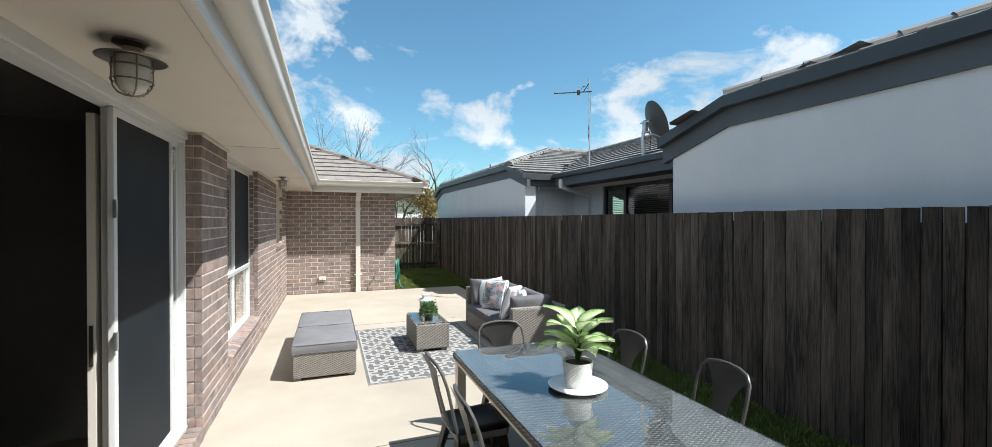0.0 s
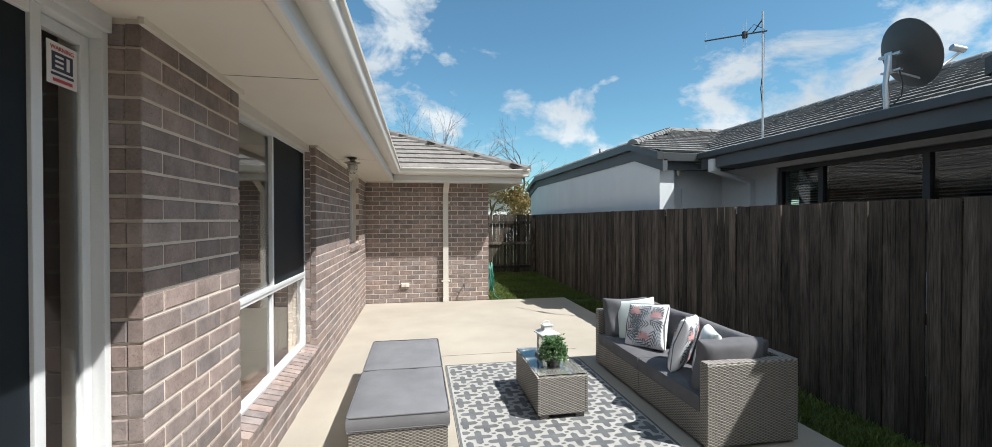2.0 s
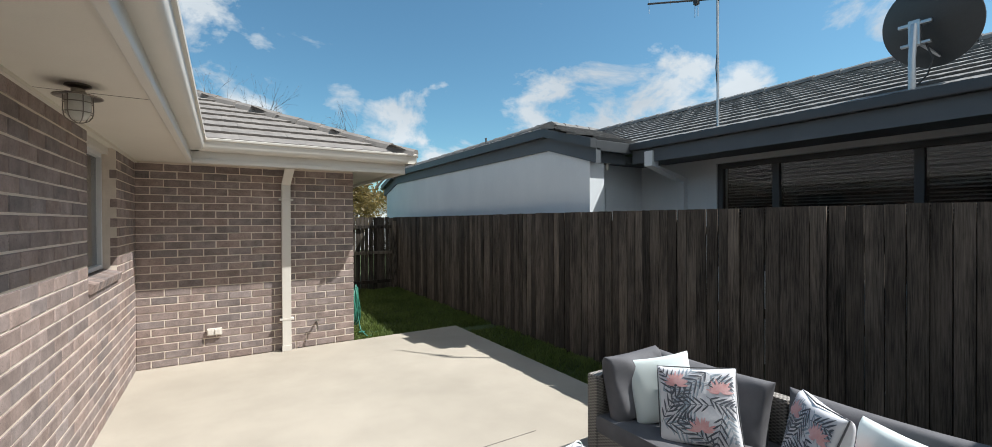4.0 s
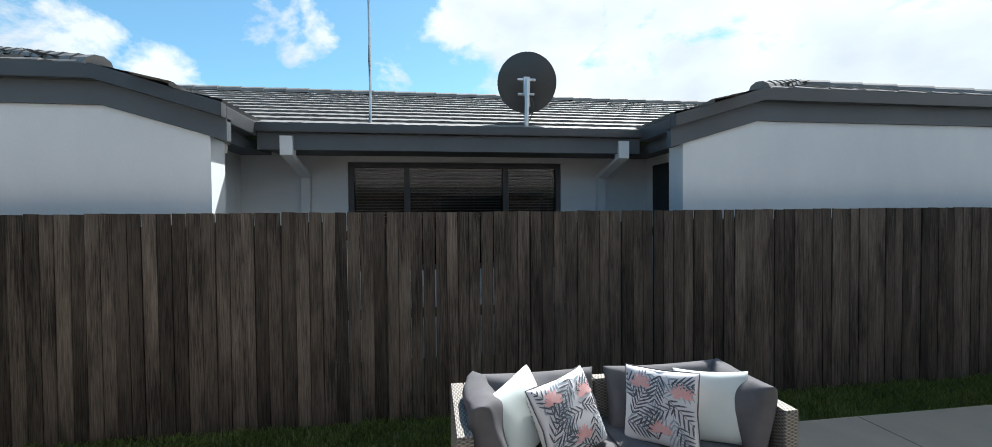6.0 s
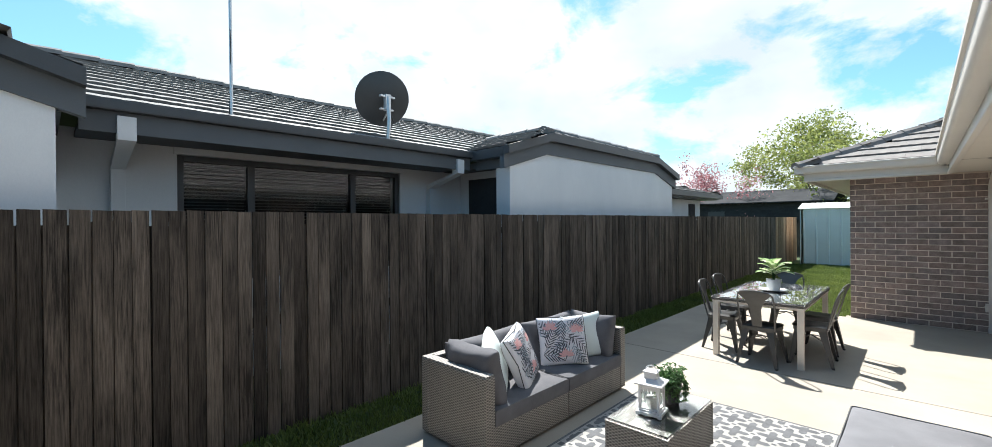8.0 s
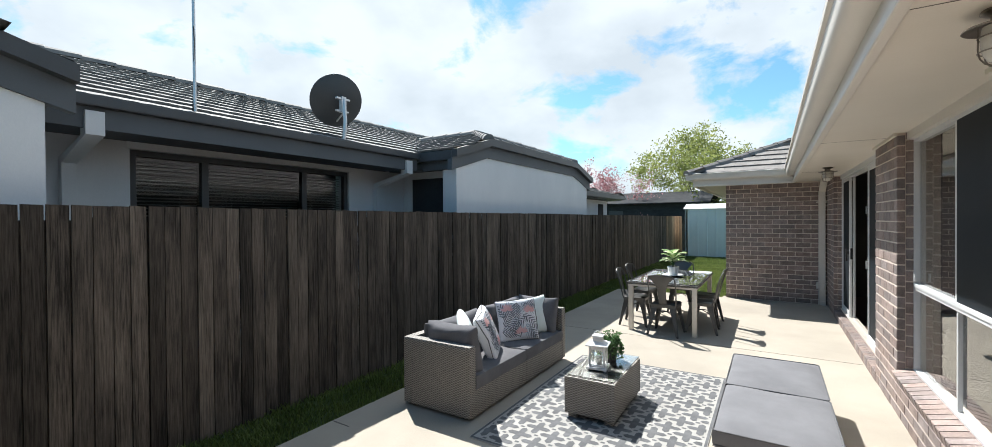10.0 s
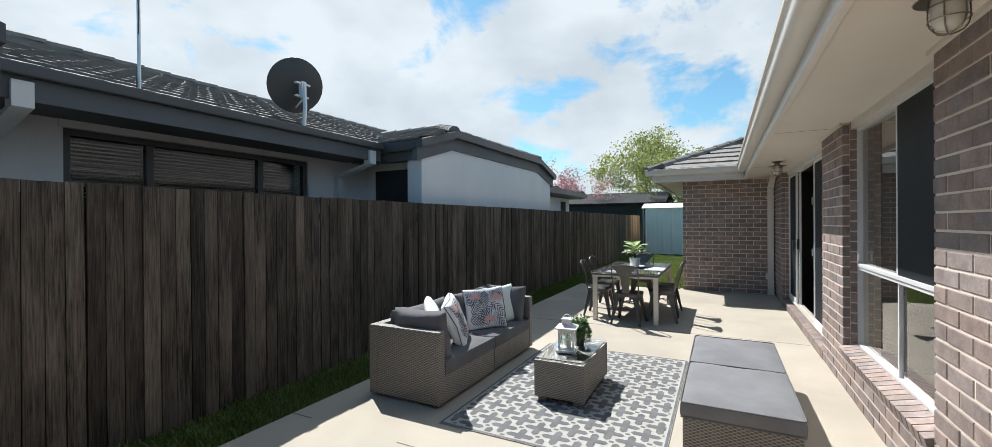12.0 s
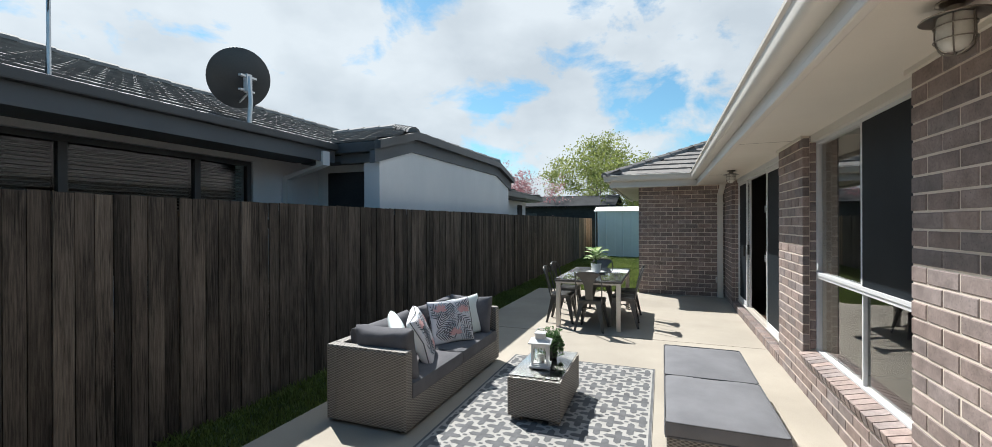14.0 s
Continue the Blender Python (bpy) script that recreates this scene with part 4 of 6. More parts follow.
# lower rear part of the neighbour's house
part("rear_wall", boxes((4.6, 9.0, -4.6, -1.1, -0.3, 2.16), (REC + 0.2, 9.0, -1.1, 4.2, -0.3, 2.4)), RENDER, nb)
# no glass here: the unlit room is put into the panel's dark colour
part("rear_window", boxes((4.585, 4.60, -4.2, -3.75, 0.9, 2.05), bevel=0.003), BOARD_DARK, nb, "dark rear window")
part("rear_gutter", boxes((4.16, 4.26, -5.1, -1.1, 2.20, 2.32), (4.16, 9.0, -5.2, -5.1, 2.20, 2.32), bevel=0.01), CHARCOAL, nb)
part("rear_soffit", boxes((4.26, 9.0, -5.1, -1.1, 2.17, 2.21)), SLATE_BAND, nb)
rear = [(4.2, -1.0, 2.32), (4.2, -5.15, 2.32), (6.4, -2.9, 2.95), (6.4, -1.0, 2.95)]
rear2 = [(4.2, -5.15, 2.32), (9.0, -5.15, 2.32), (9.0, -2.9, 2.95), (6.4, -2.9, 2.95)]
bm = bmesh.new()
for pl in (rear, rear2):
    sheet(bm, [Vector(p) - Vector((0, 0, 0.02)) for p in pl])
part("underlay", bm, DARK_GAP, nb)
tiled_plane(nb, rear, (-1, 0), TILE_N)
tiled_plane(nb, rear2, (0, -1), TILE_N)

# ---- side fence ----
fence = thing("paling_fence", "weathered dark timber paling fence along the boundary", "fence", kind="structure")
rng = random.Random(4)


def paling_mesh(w, h, mat):
    bm = bmesh.new()
    box(bm, -0.008, 0.008, -w / 2, w / 2, 0, h)
    for v in bm.verts:
        if v.co.z > h - 0.001:
            v.co.z += 0.0015 * (1 if v.co.y > 0 else -1)
    return mesh_of("paling", bm, mat)


PAL = {(w, q): paling_mesh(w, 1.80, mat) for w in (0.088, 0.094, 0.1) for q, mat in ((0, PALING), (1, PALING_NEW))}
y = -13.0
extra = []
while y < 14.9:
    w = rng.choice((0.088, 0.094, 0.1))
    gap = 0.006 + (rng.random() ** 3) * 0.006
    y += w / 2
    m = pose(FENCE_X + rng.uniform(-0.005, 0.003), y, FENCE_TOP - 1.80 + rng.gauss(0, 0.0018) + 0.003 * math.sin(y * 0.9), rng.gauss(0, 0.12), rng.gauss(0, 0.15), rng.gauss(0, 1.2))
    ob = new("paling", PAL[(w, 1 if y < -9.35 else 0)])
    ob.parent, ob.matrix_basis = fence, m
    y += w / 2 + gap
# second row of palings behind, which closes most gaps
for k in range(93):
    y = -12.95 + k * 0.30
    if 4.4 < y < 7.9 and rng.random() < 0.62:
        continue
    part("backing_board", boxes((FENCE_X + 0.0125, FENCE_X + 0.022, y, y + 0.297, -0.1, FENCE_TOP - 0.07 - 0.03 * rng.random())), PALING, fence)
for z in (0.05, 0.80, 1.46):
    part("rail", boxes((FENCE_X + 0.0235, FENCE_X + 0.055, -13.0, 14.9, z, z + 0.075), bevel=0.004), PALING, fence)
for y in range(-12, 15, 3):
    part("post", boxes((FENCE_X + 0.05, FENCE_X + 0.15, y - 0.05, y + 0.05, -0.3, 1.62), bevel=0.005), PALING, fence)
fence_n = thing("paling_fence", "shaded timber paling fence with rails facing the yard", "fence", kind="structure")
x = 1.0
while x < 3.70:
    w = rng.choice((0.088, 0.094, 0.1))
    m = pose(x + w / 2, 14.93 + rng.uniform(-0.004, 0.004), FENCE_TOP - 1.80 + rng.gauss(0.0, 0.006), rng.gauss(0, 0.15), rng.gauss(0, 0.2), 90 + rng.gauss(0, 1.2))
    ob = new("paling", PAL[(w, 0)])
    ob.parent, ob.matrix_basis = fence_n, m
    x += w + 0.004 + rng.random() ** 3 * 0.014
for z in (0.10, 0.80, 1.42):
    part("rail", boxes((1.0, 3.69, 14.87, 14.915, z, z + 0.075), bevel=0.004), PALING, fence_n)
for x in (1.62, 3.62):
    part("post", boxes((x - 0.05, x + 0.05, 14.80, 14.87, -0.2, 1.60), bevel=0.005), PALING, fence_n)
setting("backdrop_fence", boxes((-12, 12, -15.1, -15.05, -0.2, 1.6), (-9.0, 1.0, 14.95, 15.0, -0.2, 1.6)), PALING, "plain boundary fence", "fence")

# ---- patio furniture ----
def cushion(w, d, h, puff=0.35, n=14, crown=1.0, wobble=0.0, seed=0):
    """A soft cushion w by d, h thick in the middle, centred on the origin; puff: how much thinner the edges are."""
    bm = bmesh.new()
    r = random.Random(seed)
    ph = [r.uniform(0, 6.28) for _ in range(4)]
    top, low = [], []
    for i in range(n + 1):
        a, b = [], []
        for j in range(n + 1):
            u, v = 2 * i / n - 1, 2 * j / n - 1
            su, sv = math.sin(u * math.pi / 2), math.sin(v * math.pi / 2)
            edge = ((1 - abs(su) ** 3.2) * (1 - abs(sv) ** 3.2)) ** 0.5
            t = h / 2 * ((1 - puff) * min(1.0, edge * 4) + puff * edge) * crown
            crease = 0.45 * math.sin(13 * u + 2.5 * math.sin(3 * v + ph[3]) + ph[1]) * abs(sv) ** 2 if wobble > 0.01 else 0.0
            wob = wobble * (crease + math.sin(3 * u + ph[0]) * math.cos(2.6 * v + ph[1]) + 0.6 * math.sin(6 * u + 5 * v + ph[2])) * edge
            pin = 1 - 0.075 * (1 - abs(su) ** 2) * abs(sv) ** 6
            pin2 = 1 - 0.075 * (1 - abs(sv) ** 2) * abs(su) ** 6
            x, y = su * w / 2 * pin2, sv * d / 2 * pin
            a.append(bm.verts.new((x, y, t + wob)))
            b.append(a[-1] if edge < 1e-6 else bm.verts.new((x, y, -t + wob * 0.5)))
        top.append(a)
        low.append(b)
    for i in range(n):
        for j in range(n):
            bm.faces.new((top[i][j], top[i + 1][j], top[i + 1][j + 1], top[i][j + 1]))
            q = (low[i][j], low[i][j + 1], low[i + 1][j + 1], low[i + 1][j])
            if len(set(q)) == 4 and set(q) != {top[i][j], top[i][j + 1], top[i + 1][j + 1], top[i + 1][j]}:
                bm.faces.new(q)
    return bm


def slab_cushion(x0, x1, y0, y1, z0, z1, seed=0):
    """A boxed seat cushion with rounded edges and a slightly domed top."""
    bm = bmesh.new()
    n = 12
    box(bm, x0, x1, y0, y1, z0, z1)
    bmesh.ops.subdivide_edges(bm, edges=bm.edges[:], cuts=n, use_grid_fill=True)
    cx, cy = (x0 + x1) / 2, (y0 + y1) / 2
    r = random.Random(seed)
    p = [r.uniform(0, 6) for _ in range(3)]
    for v in bm.verts:
        u, w = (v.co.x - cx) / (x1 - x0) * 2, (v.co.y - cy) / (y1 - y0) * 2
        dome = (1 - abs(u) ** 2.5) * (1 - abs(w) ** 2.5)
        ex_, ey_ = max(0, abs(u) - 0.9) * 10, max(0, abs(w) - 0.92) * 12
        if v.co.z > z1 - 0.001:
            v.co.z += 0.012 * dome + 0.003 * math.sin(5 * u + p[0]) * math.sin(4 * w + p[1]) - 0.012 * max(ex_, ey_) ** 2
        h = (v.co.z - z0) / (z1 - z0)
        bulge = 0.006 * math.sin(math.pi * min(1, max(0, h)))
        if abs(u) > 0.99:
            v.co.x += math.copysign(bulge - 0.004 * (h > 0.95 or h < 0.05), u)
        if abs(w) > 0.99:
            v.co.y += math.copysign(bulge - 0.004 * (h > 0.95 or h < 0.05), w)
    return bm


def ring_piping(x0, x1, y0, y1, z, r=0.005):
    bm = bmesh.new()
    c = 0.025
    pts = []
    for cx, cy, a0 in ((x1 - c, y1 - c, 0), (x0 + c, y1 - c, 90), (x0 + c, y0 + c, 180), (x1 - c, y0 + c, 270)):
        for a in (0, 30, 60, 90):
            t = radians(a0 + a)
            pts.append((cx + c * math.cos(t), cy + c * math.sin(t), z))
    tube(bm, pts, r, 6, closed=True)
    return bm


# sofa: two corner modules pushed together
SX0, SX1, SY0, SY1, SM = 2.09, 2.79, 4.64, 6.50, 5.57
for k, (y0, y1) in enumerate(((SY0, SM - 0.004), (SM + 0.004, SY1))):
    sofa = thing("sofa_module", "grey wicker corner sofa module with charcoal cushions", "sofa", "outdoor sofa")
    arm = (y0, y0 + 0.085) if k == 0 else (y1 - 0.085, y1)
    seat = (arm[1], y1) if k == 0 else (y0, arm[0])
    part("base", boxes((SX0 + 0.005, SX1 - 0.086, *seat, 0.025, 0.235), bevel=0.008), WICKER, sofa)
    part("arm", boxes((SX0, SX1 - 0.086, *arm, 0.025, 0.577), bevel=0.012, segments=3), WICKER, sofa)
    # thin caps in the lighter copy carry the light on the tops
    part("arm_cap", boxes((SX0 + 0.004, SX1 - 0.004, arm[0] + 0.004, arm[1] - 0.004, 0.577, 0.587), bevel=0.005), WICKER_LIT_TOP, sofa)
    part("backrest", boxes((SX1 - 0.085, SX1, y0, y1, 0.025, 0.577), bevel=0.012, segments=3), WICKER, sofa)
    bs_ = (arm[1], y1) if k == 0 else (y0, arm[0])
    part("back_cap", boxes((SX1 - 0.081, SX1 - 0.004, bs_[0], bs_[1], 0.577, 0.587), bevel=0.005), WICKER_LIT_TOP, sofa)
    for fx_ in (SX0 + 0.04, SX1 - 0.10):
        for fy_ in (y0 + 0.04, y1 - 0.10):
            part("foot", boxes((fx_, fx_ + 0.06, fy_, fy_ + 0.06, 0.0, 0.025), bevel=0.004), WICKER, sofa)
    cu = part("seat_cushion", slab_cushion(SX0 + 0.0, SX1 - 0.10, seat[0] + 0.005, seat[1] - 0.005, 0.237, 0.345, k), GREY_CUSHION, sofa, "charcoal boxed seat cushion", smooth=True)
    part("piping", ring_piping(SX0 + 0.002, SX1 - 0.102, seat[0] + 0.007, seat[1] - 0.007, 0.337, 0.004), PIPING, cu)
    bc = part("back_cushion", cushion(seat[1] - seat[0] - 0.06, 0.42, 0.20, 0.8, 30, wobble=0.020, seed=3 + k), GREY_CUSHION, sofa, "plump charcoal back cushion", smooth=True,
              at=pose(SX1 - 0.185, (seat[0] + seat[1]) / 2, 0.485, 0, 0, 0) @ pose(0, 0, 0, 0, -78, 0) @ pose(0, 0, 0, 0, 0, 90))
    ac = part("side_cushion", cushion(0.50, 0.42, 0.20, 0.8, 30, wobble=0.026, seed=7 + k), GREY_CUSHION, sofa, "charcoal cushion leaning on the arm", smooth=True,
              at=pose(2.365, (arm[1] + 0.085) if k == 0 else (arm[0] - 0.085), 0.505 if k == 0 else 0.515, -78 if k == 0 else 78, 0, 0))


def pillow_height(u, v, h, puff):
    edge = ((1 - abs(u) ** 3.2) * (1 - abs(v) ** 3.2)) ** 0.5
    return h / 2 * ((1 - puff) * min(1.0, edge * 4) + puff * edge)


def printed_pillow(m, size=0.44, seed=0):
    """A square scatter cushion printed with palm fronds and three coral flowers."""
    t = thing("scatter_cushion", "scatter cushion printed with grey palm leaves and coral flowers", "cushion", "scatter cushions", at=m)
    h, puff = 0.14, 0.75
    part("cover", cushion(size, size, h, puff, 18, seed=seed), PRINT, t, smooth=True)
    r = random.Random(seed)

    def on(x, y, lift_=0.0012, face=1):
        u, v = max(-0.985, min(0.985, 2 * x / size)), max(-0.985, min(0.985, 2 * y / size))
        return Vector((u * size / 2, v * size / 2, face * (pillow_height(u, v, h, puff) + lift_)))

    def strip(bm, a, b, w, lift_, face=1):
        a, b = Vector((*a, 0)), Vector((*b, 0))
        d = b - a
        nrm = Vector((-d.y, d.x, 0)).normalized() if d.length else Vector((1, 0, 0))
        lim = size / 2 * 0.91
        if max(abs(a.x), abs(a.y)) > lim:
            return
        reach = max(abs(b.x), abs(b.y))
        if reach > lim:
            b = a.lerp(b, max(0.1, (lim - max(abs(a.x), abs(a.y))) / max(1e-6, reach - max(abs(a.x), abs(a.y)))))
        pl, pr = [], []
        steps = 4
        for k in range(steps + 1):
            p = a.lerp(b, k / steps)
            ww = w * math.sin(math.pi * (0.08 + 0.88 * k / steps)) ** 0.7
            pl.append(bm.verts.new(on(p.x + nrm.x * ww, p.y + nrm.y * ww, lift_, face)))
            pr.append(bm.verts.new(on(p.x - nrm.x * ww, p.y - nrm.y * ww, lift_, face)))
        for k in range(steps):
            bm.faces.new((pl[k], pl[k + 1], pr[k + 1], pr[k]))

    for face in (1, -1):
        for mat, count, lift_ in ((LEAF_MID, 6, 0.0012), (LEAF_DARK, 9, 0.0020)):
            for n_ in range(count):
                bm = bmesh.new()
                x = (n_ % 3 - 1) * 0.135 + r.uniform(-0.035, 0.035)
                y = (n_ // 3 - (count // 3 - 1) / 2) * 0.40 / (count // 3) + r.uniform(-0.03, 0.03)
                a = n_ * 2.4 + r.uniform(-0.4, 0.4)
                L = r.uniform(0.17, 0.23)
                bend = r.uniform(-0.6, 0.6)
                stem = []
                for k in range(8):
                    s = k / 7
                    aa = a + bend * s
                    stem.append((x + math.cos(aa) * L * (s - 0.5), y + math.sin(aa) * L * (s - 0.5), aa))
                for p, q in zip(stem, stem[1:]):
                    strip(bm, p[:2], q[:2], 0.0016, lift_, face)
                for k, (px, py, aa) in enumerate(stem[1:]):
                    for s in (-1, 1):
                        ll = 0.082 * math.sin(math.pi * (0.22 + 0.70 * k / 7))
                        b = aa + s * 0.72
                        strip(bm, (px, py), (px + math.cos(b) * ll, py + math.sin(b) * ll), 0.0048, lift_, face)
                part("leaf_print", bm, mat, t)
        for x, y in ((-0.10, 0.12), (0.13, 0.09), (0.02, -0.11)):
            bm = bmesh.new()
            for k in range(15):
                a = math.pi / 2 + (k - 7) * 0.21 + r.uniform(-0.08, 0.08)
                L = r.uniform(0.05, 0.082)
                strip(bm, (x + 0.008 * math.cos(a), y - 0.02 + 0.008 * math.sin(a)), (x + L * math.cos(a), y - 0.02 + L * math.sin(a)), 0.007, 0.0028, face)
            part("flower_print", bm, CORAL, t)
    bm = bmesh.new()
    c = size / 2 * 0.985
    tube(bm, [on(s * c, q * c, -0.002) for s, q in ((-1, -1), (0, -0.97), (1, -1), (0.97, 0), (1, 1), (0, 0.97), (-1, 1), (-0.97, 0))], 0.004, 6, closed=True)
    part("piping", bm, PIPING, t)
    return t


def plain_pillow(m, size=0.40, seed=0):
    t = thing("scatter_cushion", "plain pale mint linen scatter cushion", "cushion", "scatter cushions", at=m)
    part("cover", cushion(size, size, 0.13, 0.75, 16, wobble=0.004, seed=seed), MINT, t, smooth=True)
    return t


# a cushion's face looks out of the seat: local z to -x, local y up
def upright(x, y, z, turn, lean, tilt=0):
    return pose(x, y, z, 0, 0, turn) @ pose(0, 0, 0, 0, -lean, 0) @ pose(0, 0, 0, 0, 0, -90 + tilt)


# the two pairs of scatter cushions
plain_pillow(upright(2.33, 4.99, 0.53, -28, 76, 3), 0.41, 11)
printed_pillow(upright(2.35, 5.30, 0.54, -46, 76, 4), 0.43, 21)
plain_pillow(upright(2.37, 6.13, 0.545, 38, 72, 14), 0.40, 12)
printed_pillow(upright(2.34, 5.87, 0.535, 24, 68, 8), 0.43, 22)

# ottoman bench
for k, (y0, y1) in enumerate(((4.77, 5.605), (5.615, 6.45))):
    ot = thing("ottoman", "grey wicker ottoman with a flat grey cushion", "ottoman", "ottomans")
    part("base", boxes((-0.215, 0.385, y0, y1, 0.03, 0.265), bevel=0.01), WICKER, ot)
    cu = part("cushion", slab_cushion(-0.222, 0.392, y0 - 0.002, y1 + 0.002, 0.267, 0.365, 5 + k), OTTO_CUSHION, ot, "grey piped box cushion", smooth=True)
    part("piping", ring_piping(-0.226, 0.396, y0 - 0.004, y1 + 0.004, 0.357, 0.0045), PIPING, cu)
    part("piping", ring_piping(-0.226, 0.396, y0 - 0.004, y1 + 0.004, 0.275, 0.0045), PIPING, cu)
    for fx_ in (-0.20, 0.31):
        for fy_ in (y0 + 0.02, y1 - 0.08):
            part("foot", boxes((fx_, fx_ + 0.06, fy_, fy_ + 0.06, 0, 0.03), bevel=0.004), WICKER, ot)

# coffee table
CX0, CX1, CY0, CY1 = 1.105, 1.505, 5.265, 6.015
ct = thing("coffee_table", "grey wicker coffee table with a glass top", "coffee table")
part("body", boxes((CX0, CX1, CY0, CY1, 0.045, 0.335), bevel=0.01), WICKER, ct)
for tx_ in (CX0 - 0.003, CX1 - 0.02):
    for ty_ in (CY0 - 0.003, CY1 - 0.02):
        part("corner_trim", boxes((tx_, tx_ + 0.023, ty_, ty_ + 0.023, 0.045, 0.334), bevel=0.006), WICKER, ct)
part("top_weave", boxes((CX0 + 0.012, CX1 - 0.012, CY0 + 0.012, CY1 - 0.012, 0.336, 0.340)), WICKER_GLAZED, ct)
gl = part("glass_top", boxes((CX0 + 0.004, CX1 - 0.004, CY0 + 0.004, CY1 - 0.004, 0.345, 0.352), bevel=0.002), GLASS, ct, "clear glass top")
gl.visible_shadow = False
for fx_ in (CX0 + 0.02, CX1 - 0.09):
    for fy_ in (CY0 + 0.02, CY1 - 0.09):
        part("foot", boxes((fx_, fx_ + 0.07, fy_, fy_ + 0.07, 0.004, 0.045), bevel=0.004), WICKER, ct)

# rug with its woven lattice
RX0, RX1, RY0, RY1 = 0.48, 1.97, 4.42, 6.68
rug = thing("rug", "cream outdoor rug with a grey woven cross lattice", "rug")
part("weave", boxes((RX0, RX1, RY0, RY1, 0.001, 0.007), bevel=0.002), RUG_CREAM, rug)
part("border", boxes((RX0 + 0.004, RX0 + 0.022, RY0 + 0.004, RY1 - 0.004, 0.0072, 0.0084), (RX1 - 0.022, RX1 - 0.004, RY0 + 0.004, RY1 - 0.004, 0.0072, 0.0084),
                     (RX0 + 0.022, RX1 - 0.022, RY0 + 0.004, RY0 + 0.022, 0.0072, 0.0084), (RX0 + 0.022, RX1 - 0.022, RY1 - 0.022, RY1 - 0.004, 0.0072, 0.0084)), RUG_GREY, rug)
bm = bmesh.new()


def motif(bm, cx, cy, pts, z):
    lim = lambda q, a, b: max(a + 0.035, min(b - 0.035, q))
    vs = []
    for px, py in pts:
        p = (lim(cx + px, RX0, RX1), lim(cy + py, RY0, RY1))
        if not vs or (vs[-1].co.xy - Vector(p)).length > 1e-4:
            vs.append(bm.verts.new((*p, z)))
    if len(vs) > 2:
        try:
            bm.faces.new(vs)
        except ValueError:
            pass


w_, tip, L_ = 0.0245, 0.022, 0.100
cross = []
for q in range(4):
    c, s = math.cos(q * math.pi / 2), math.sin(q * math.pi / 2)
    for x, y in ((w_, -w_), (L_ - tip, -w_), (L_, 0), (L_ - tip, w_)):
        cross.append((x * c - y * s, x * s + y * c))
G = 0.075
dot_a, dot_b = 0.015, 0.010
for i in range(-20, 21):
    for j in range(-20, 21):
        cx, cy = (RX0 + RX1) / 2 + G * (2 * i + j), (RY0 + RY1) / 2 + G * (-i + 2 * j)
        for ox, oy, kind_ in ((0, 0, 0), (1.5 * G, 0.5 * G, 1)):
            px, py = cx + ox, cy + oy
            if not (RX0 - 0.06 < px < RX1 + 0.06 and RY0 - 0.06 < py < RY1 + 0.06):
                continue
            if kind_ == 0:
                motif(bm, px, py, cross, 0.0086)
            else:
                motif(bm, px, py, ((-dot_a, -dot_b), (dot_a, -dot_b), (dot_a, dot_b), (-dot_a, dot_b)), 0.0086)
part("lattice", bm, RUG_GREY, rug, "dark grey woven cross motifs")

# lantern
lan = thing("lantern", "white metal candle lantern on the coffee table", "lantern", at=pose(1.318, 5.755, 0.352, 0, 0, 8) @ Matrix.Diagonal((1.12, 1.12, 1.12, 1)))
part("base", boxes((-0.072, 0.072, -0.072, 0.072, 0.006, 0.022), (-0.06, 0.06, -0.06, 0.06, 0.022, 0.032), bevel=0.003), WHITE, lan)
for sx in (-1, 1):
    for sy in (-1, 1):
        part("post", boxes((sx * 0.052 - 0.007, sx * 0.052 + 0.007, sy * 0.052 - 0.007, sy * 0.052 + 0.007, 0.032, 0.175), bevel=0.002), WHITE, lan)
        part("foot", boxes((sx * 0.06 - 0.01, sx * 0.06 + 0.01, sy * 0.06 - 0.01, sy * 0.06 + 0.01, 0.0, 0.006)), WHITE, lan)
bm = bmesh.new()
for q in range(4):
    m = pose(0, 0, 0, 0, 0, 90 * q)
    box(bm, -0.045, 0.045, 0.047, 0.051, 0.145, 0.175, m)
    for k in range(5):
        box(bm, -0.045 + 0.02 * k, -0.037 + 0.02 * k, 0.047, 0.051, 0.128, 0.145, m)
    box(bm, -0.045, 0.045, 0.047, 0.051, 0.032, 0.04, m)
part("fretwork", bm, WHITE, lan)
for q in range(4):
    m = pose(0, 0, 0, 0, 0, 90 * q)
    bm = bmesh.new()
    box(bm, -0.045, 0.045, 0.0435, 0.0455, 0.034, 0.17, m)
    g = part("pane", bm, GLASS, lan)
    g.visible_shadow = False
bm = bmesh.new()
for a, b, z0, z1 in ((0.078, 0.078, 0.175, 0.183), (0.078, 0.036, 0.183, 0.205)):
    vs = [bm.verts.new((s * a, q * a, z0)) for s, q in ((-1, -1), (1, -1), (1, 1), (-1, 1))] + [bm.verts.new((s * b, q * b, z1)) for s, q in ((-1, -1), (1, -1), (1, 1), (-1, 1))]
    for f in ((3, 2, 1, 0), (4, 5, 6, 7), (0, 1, 5, 4), (1, 2, 6, 5), (2, 3, 7, 6), (3, 0, 4, 7)):
        bm.faces.new([vs[k] for k in f])
part("roof", bm, WHITE, lan)
part("chimney", boxes((-0.034, 0.034, -0.034, 0.034, 0.205, 0.238), (-0.04, 0.04, -0.04, 0.04, 0.238, 0.246), bevel=0.003), WHITE, lan)
bm = bmesh.new()
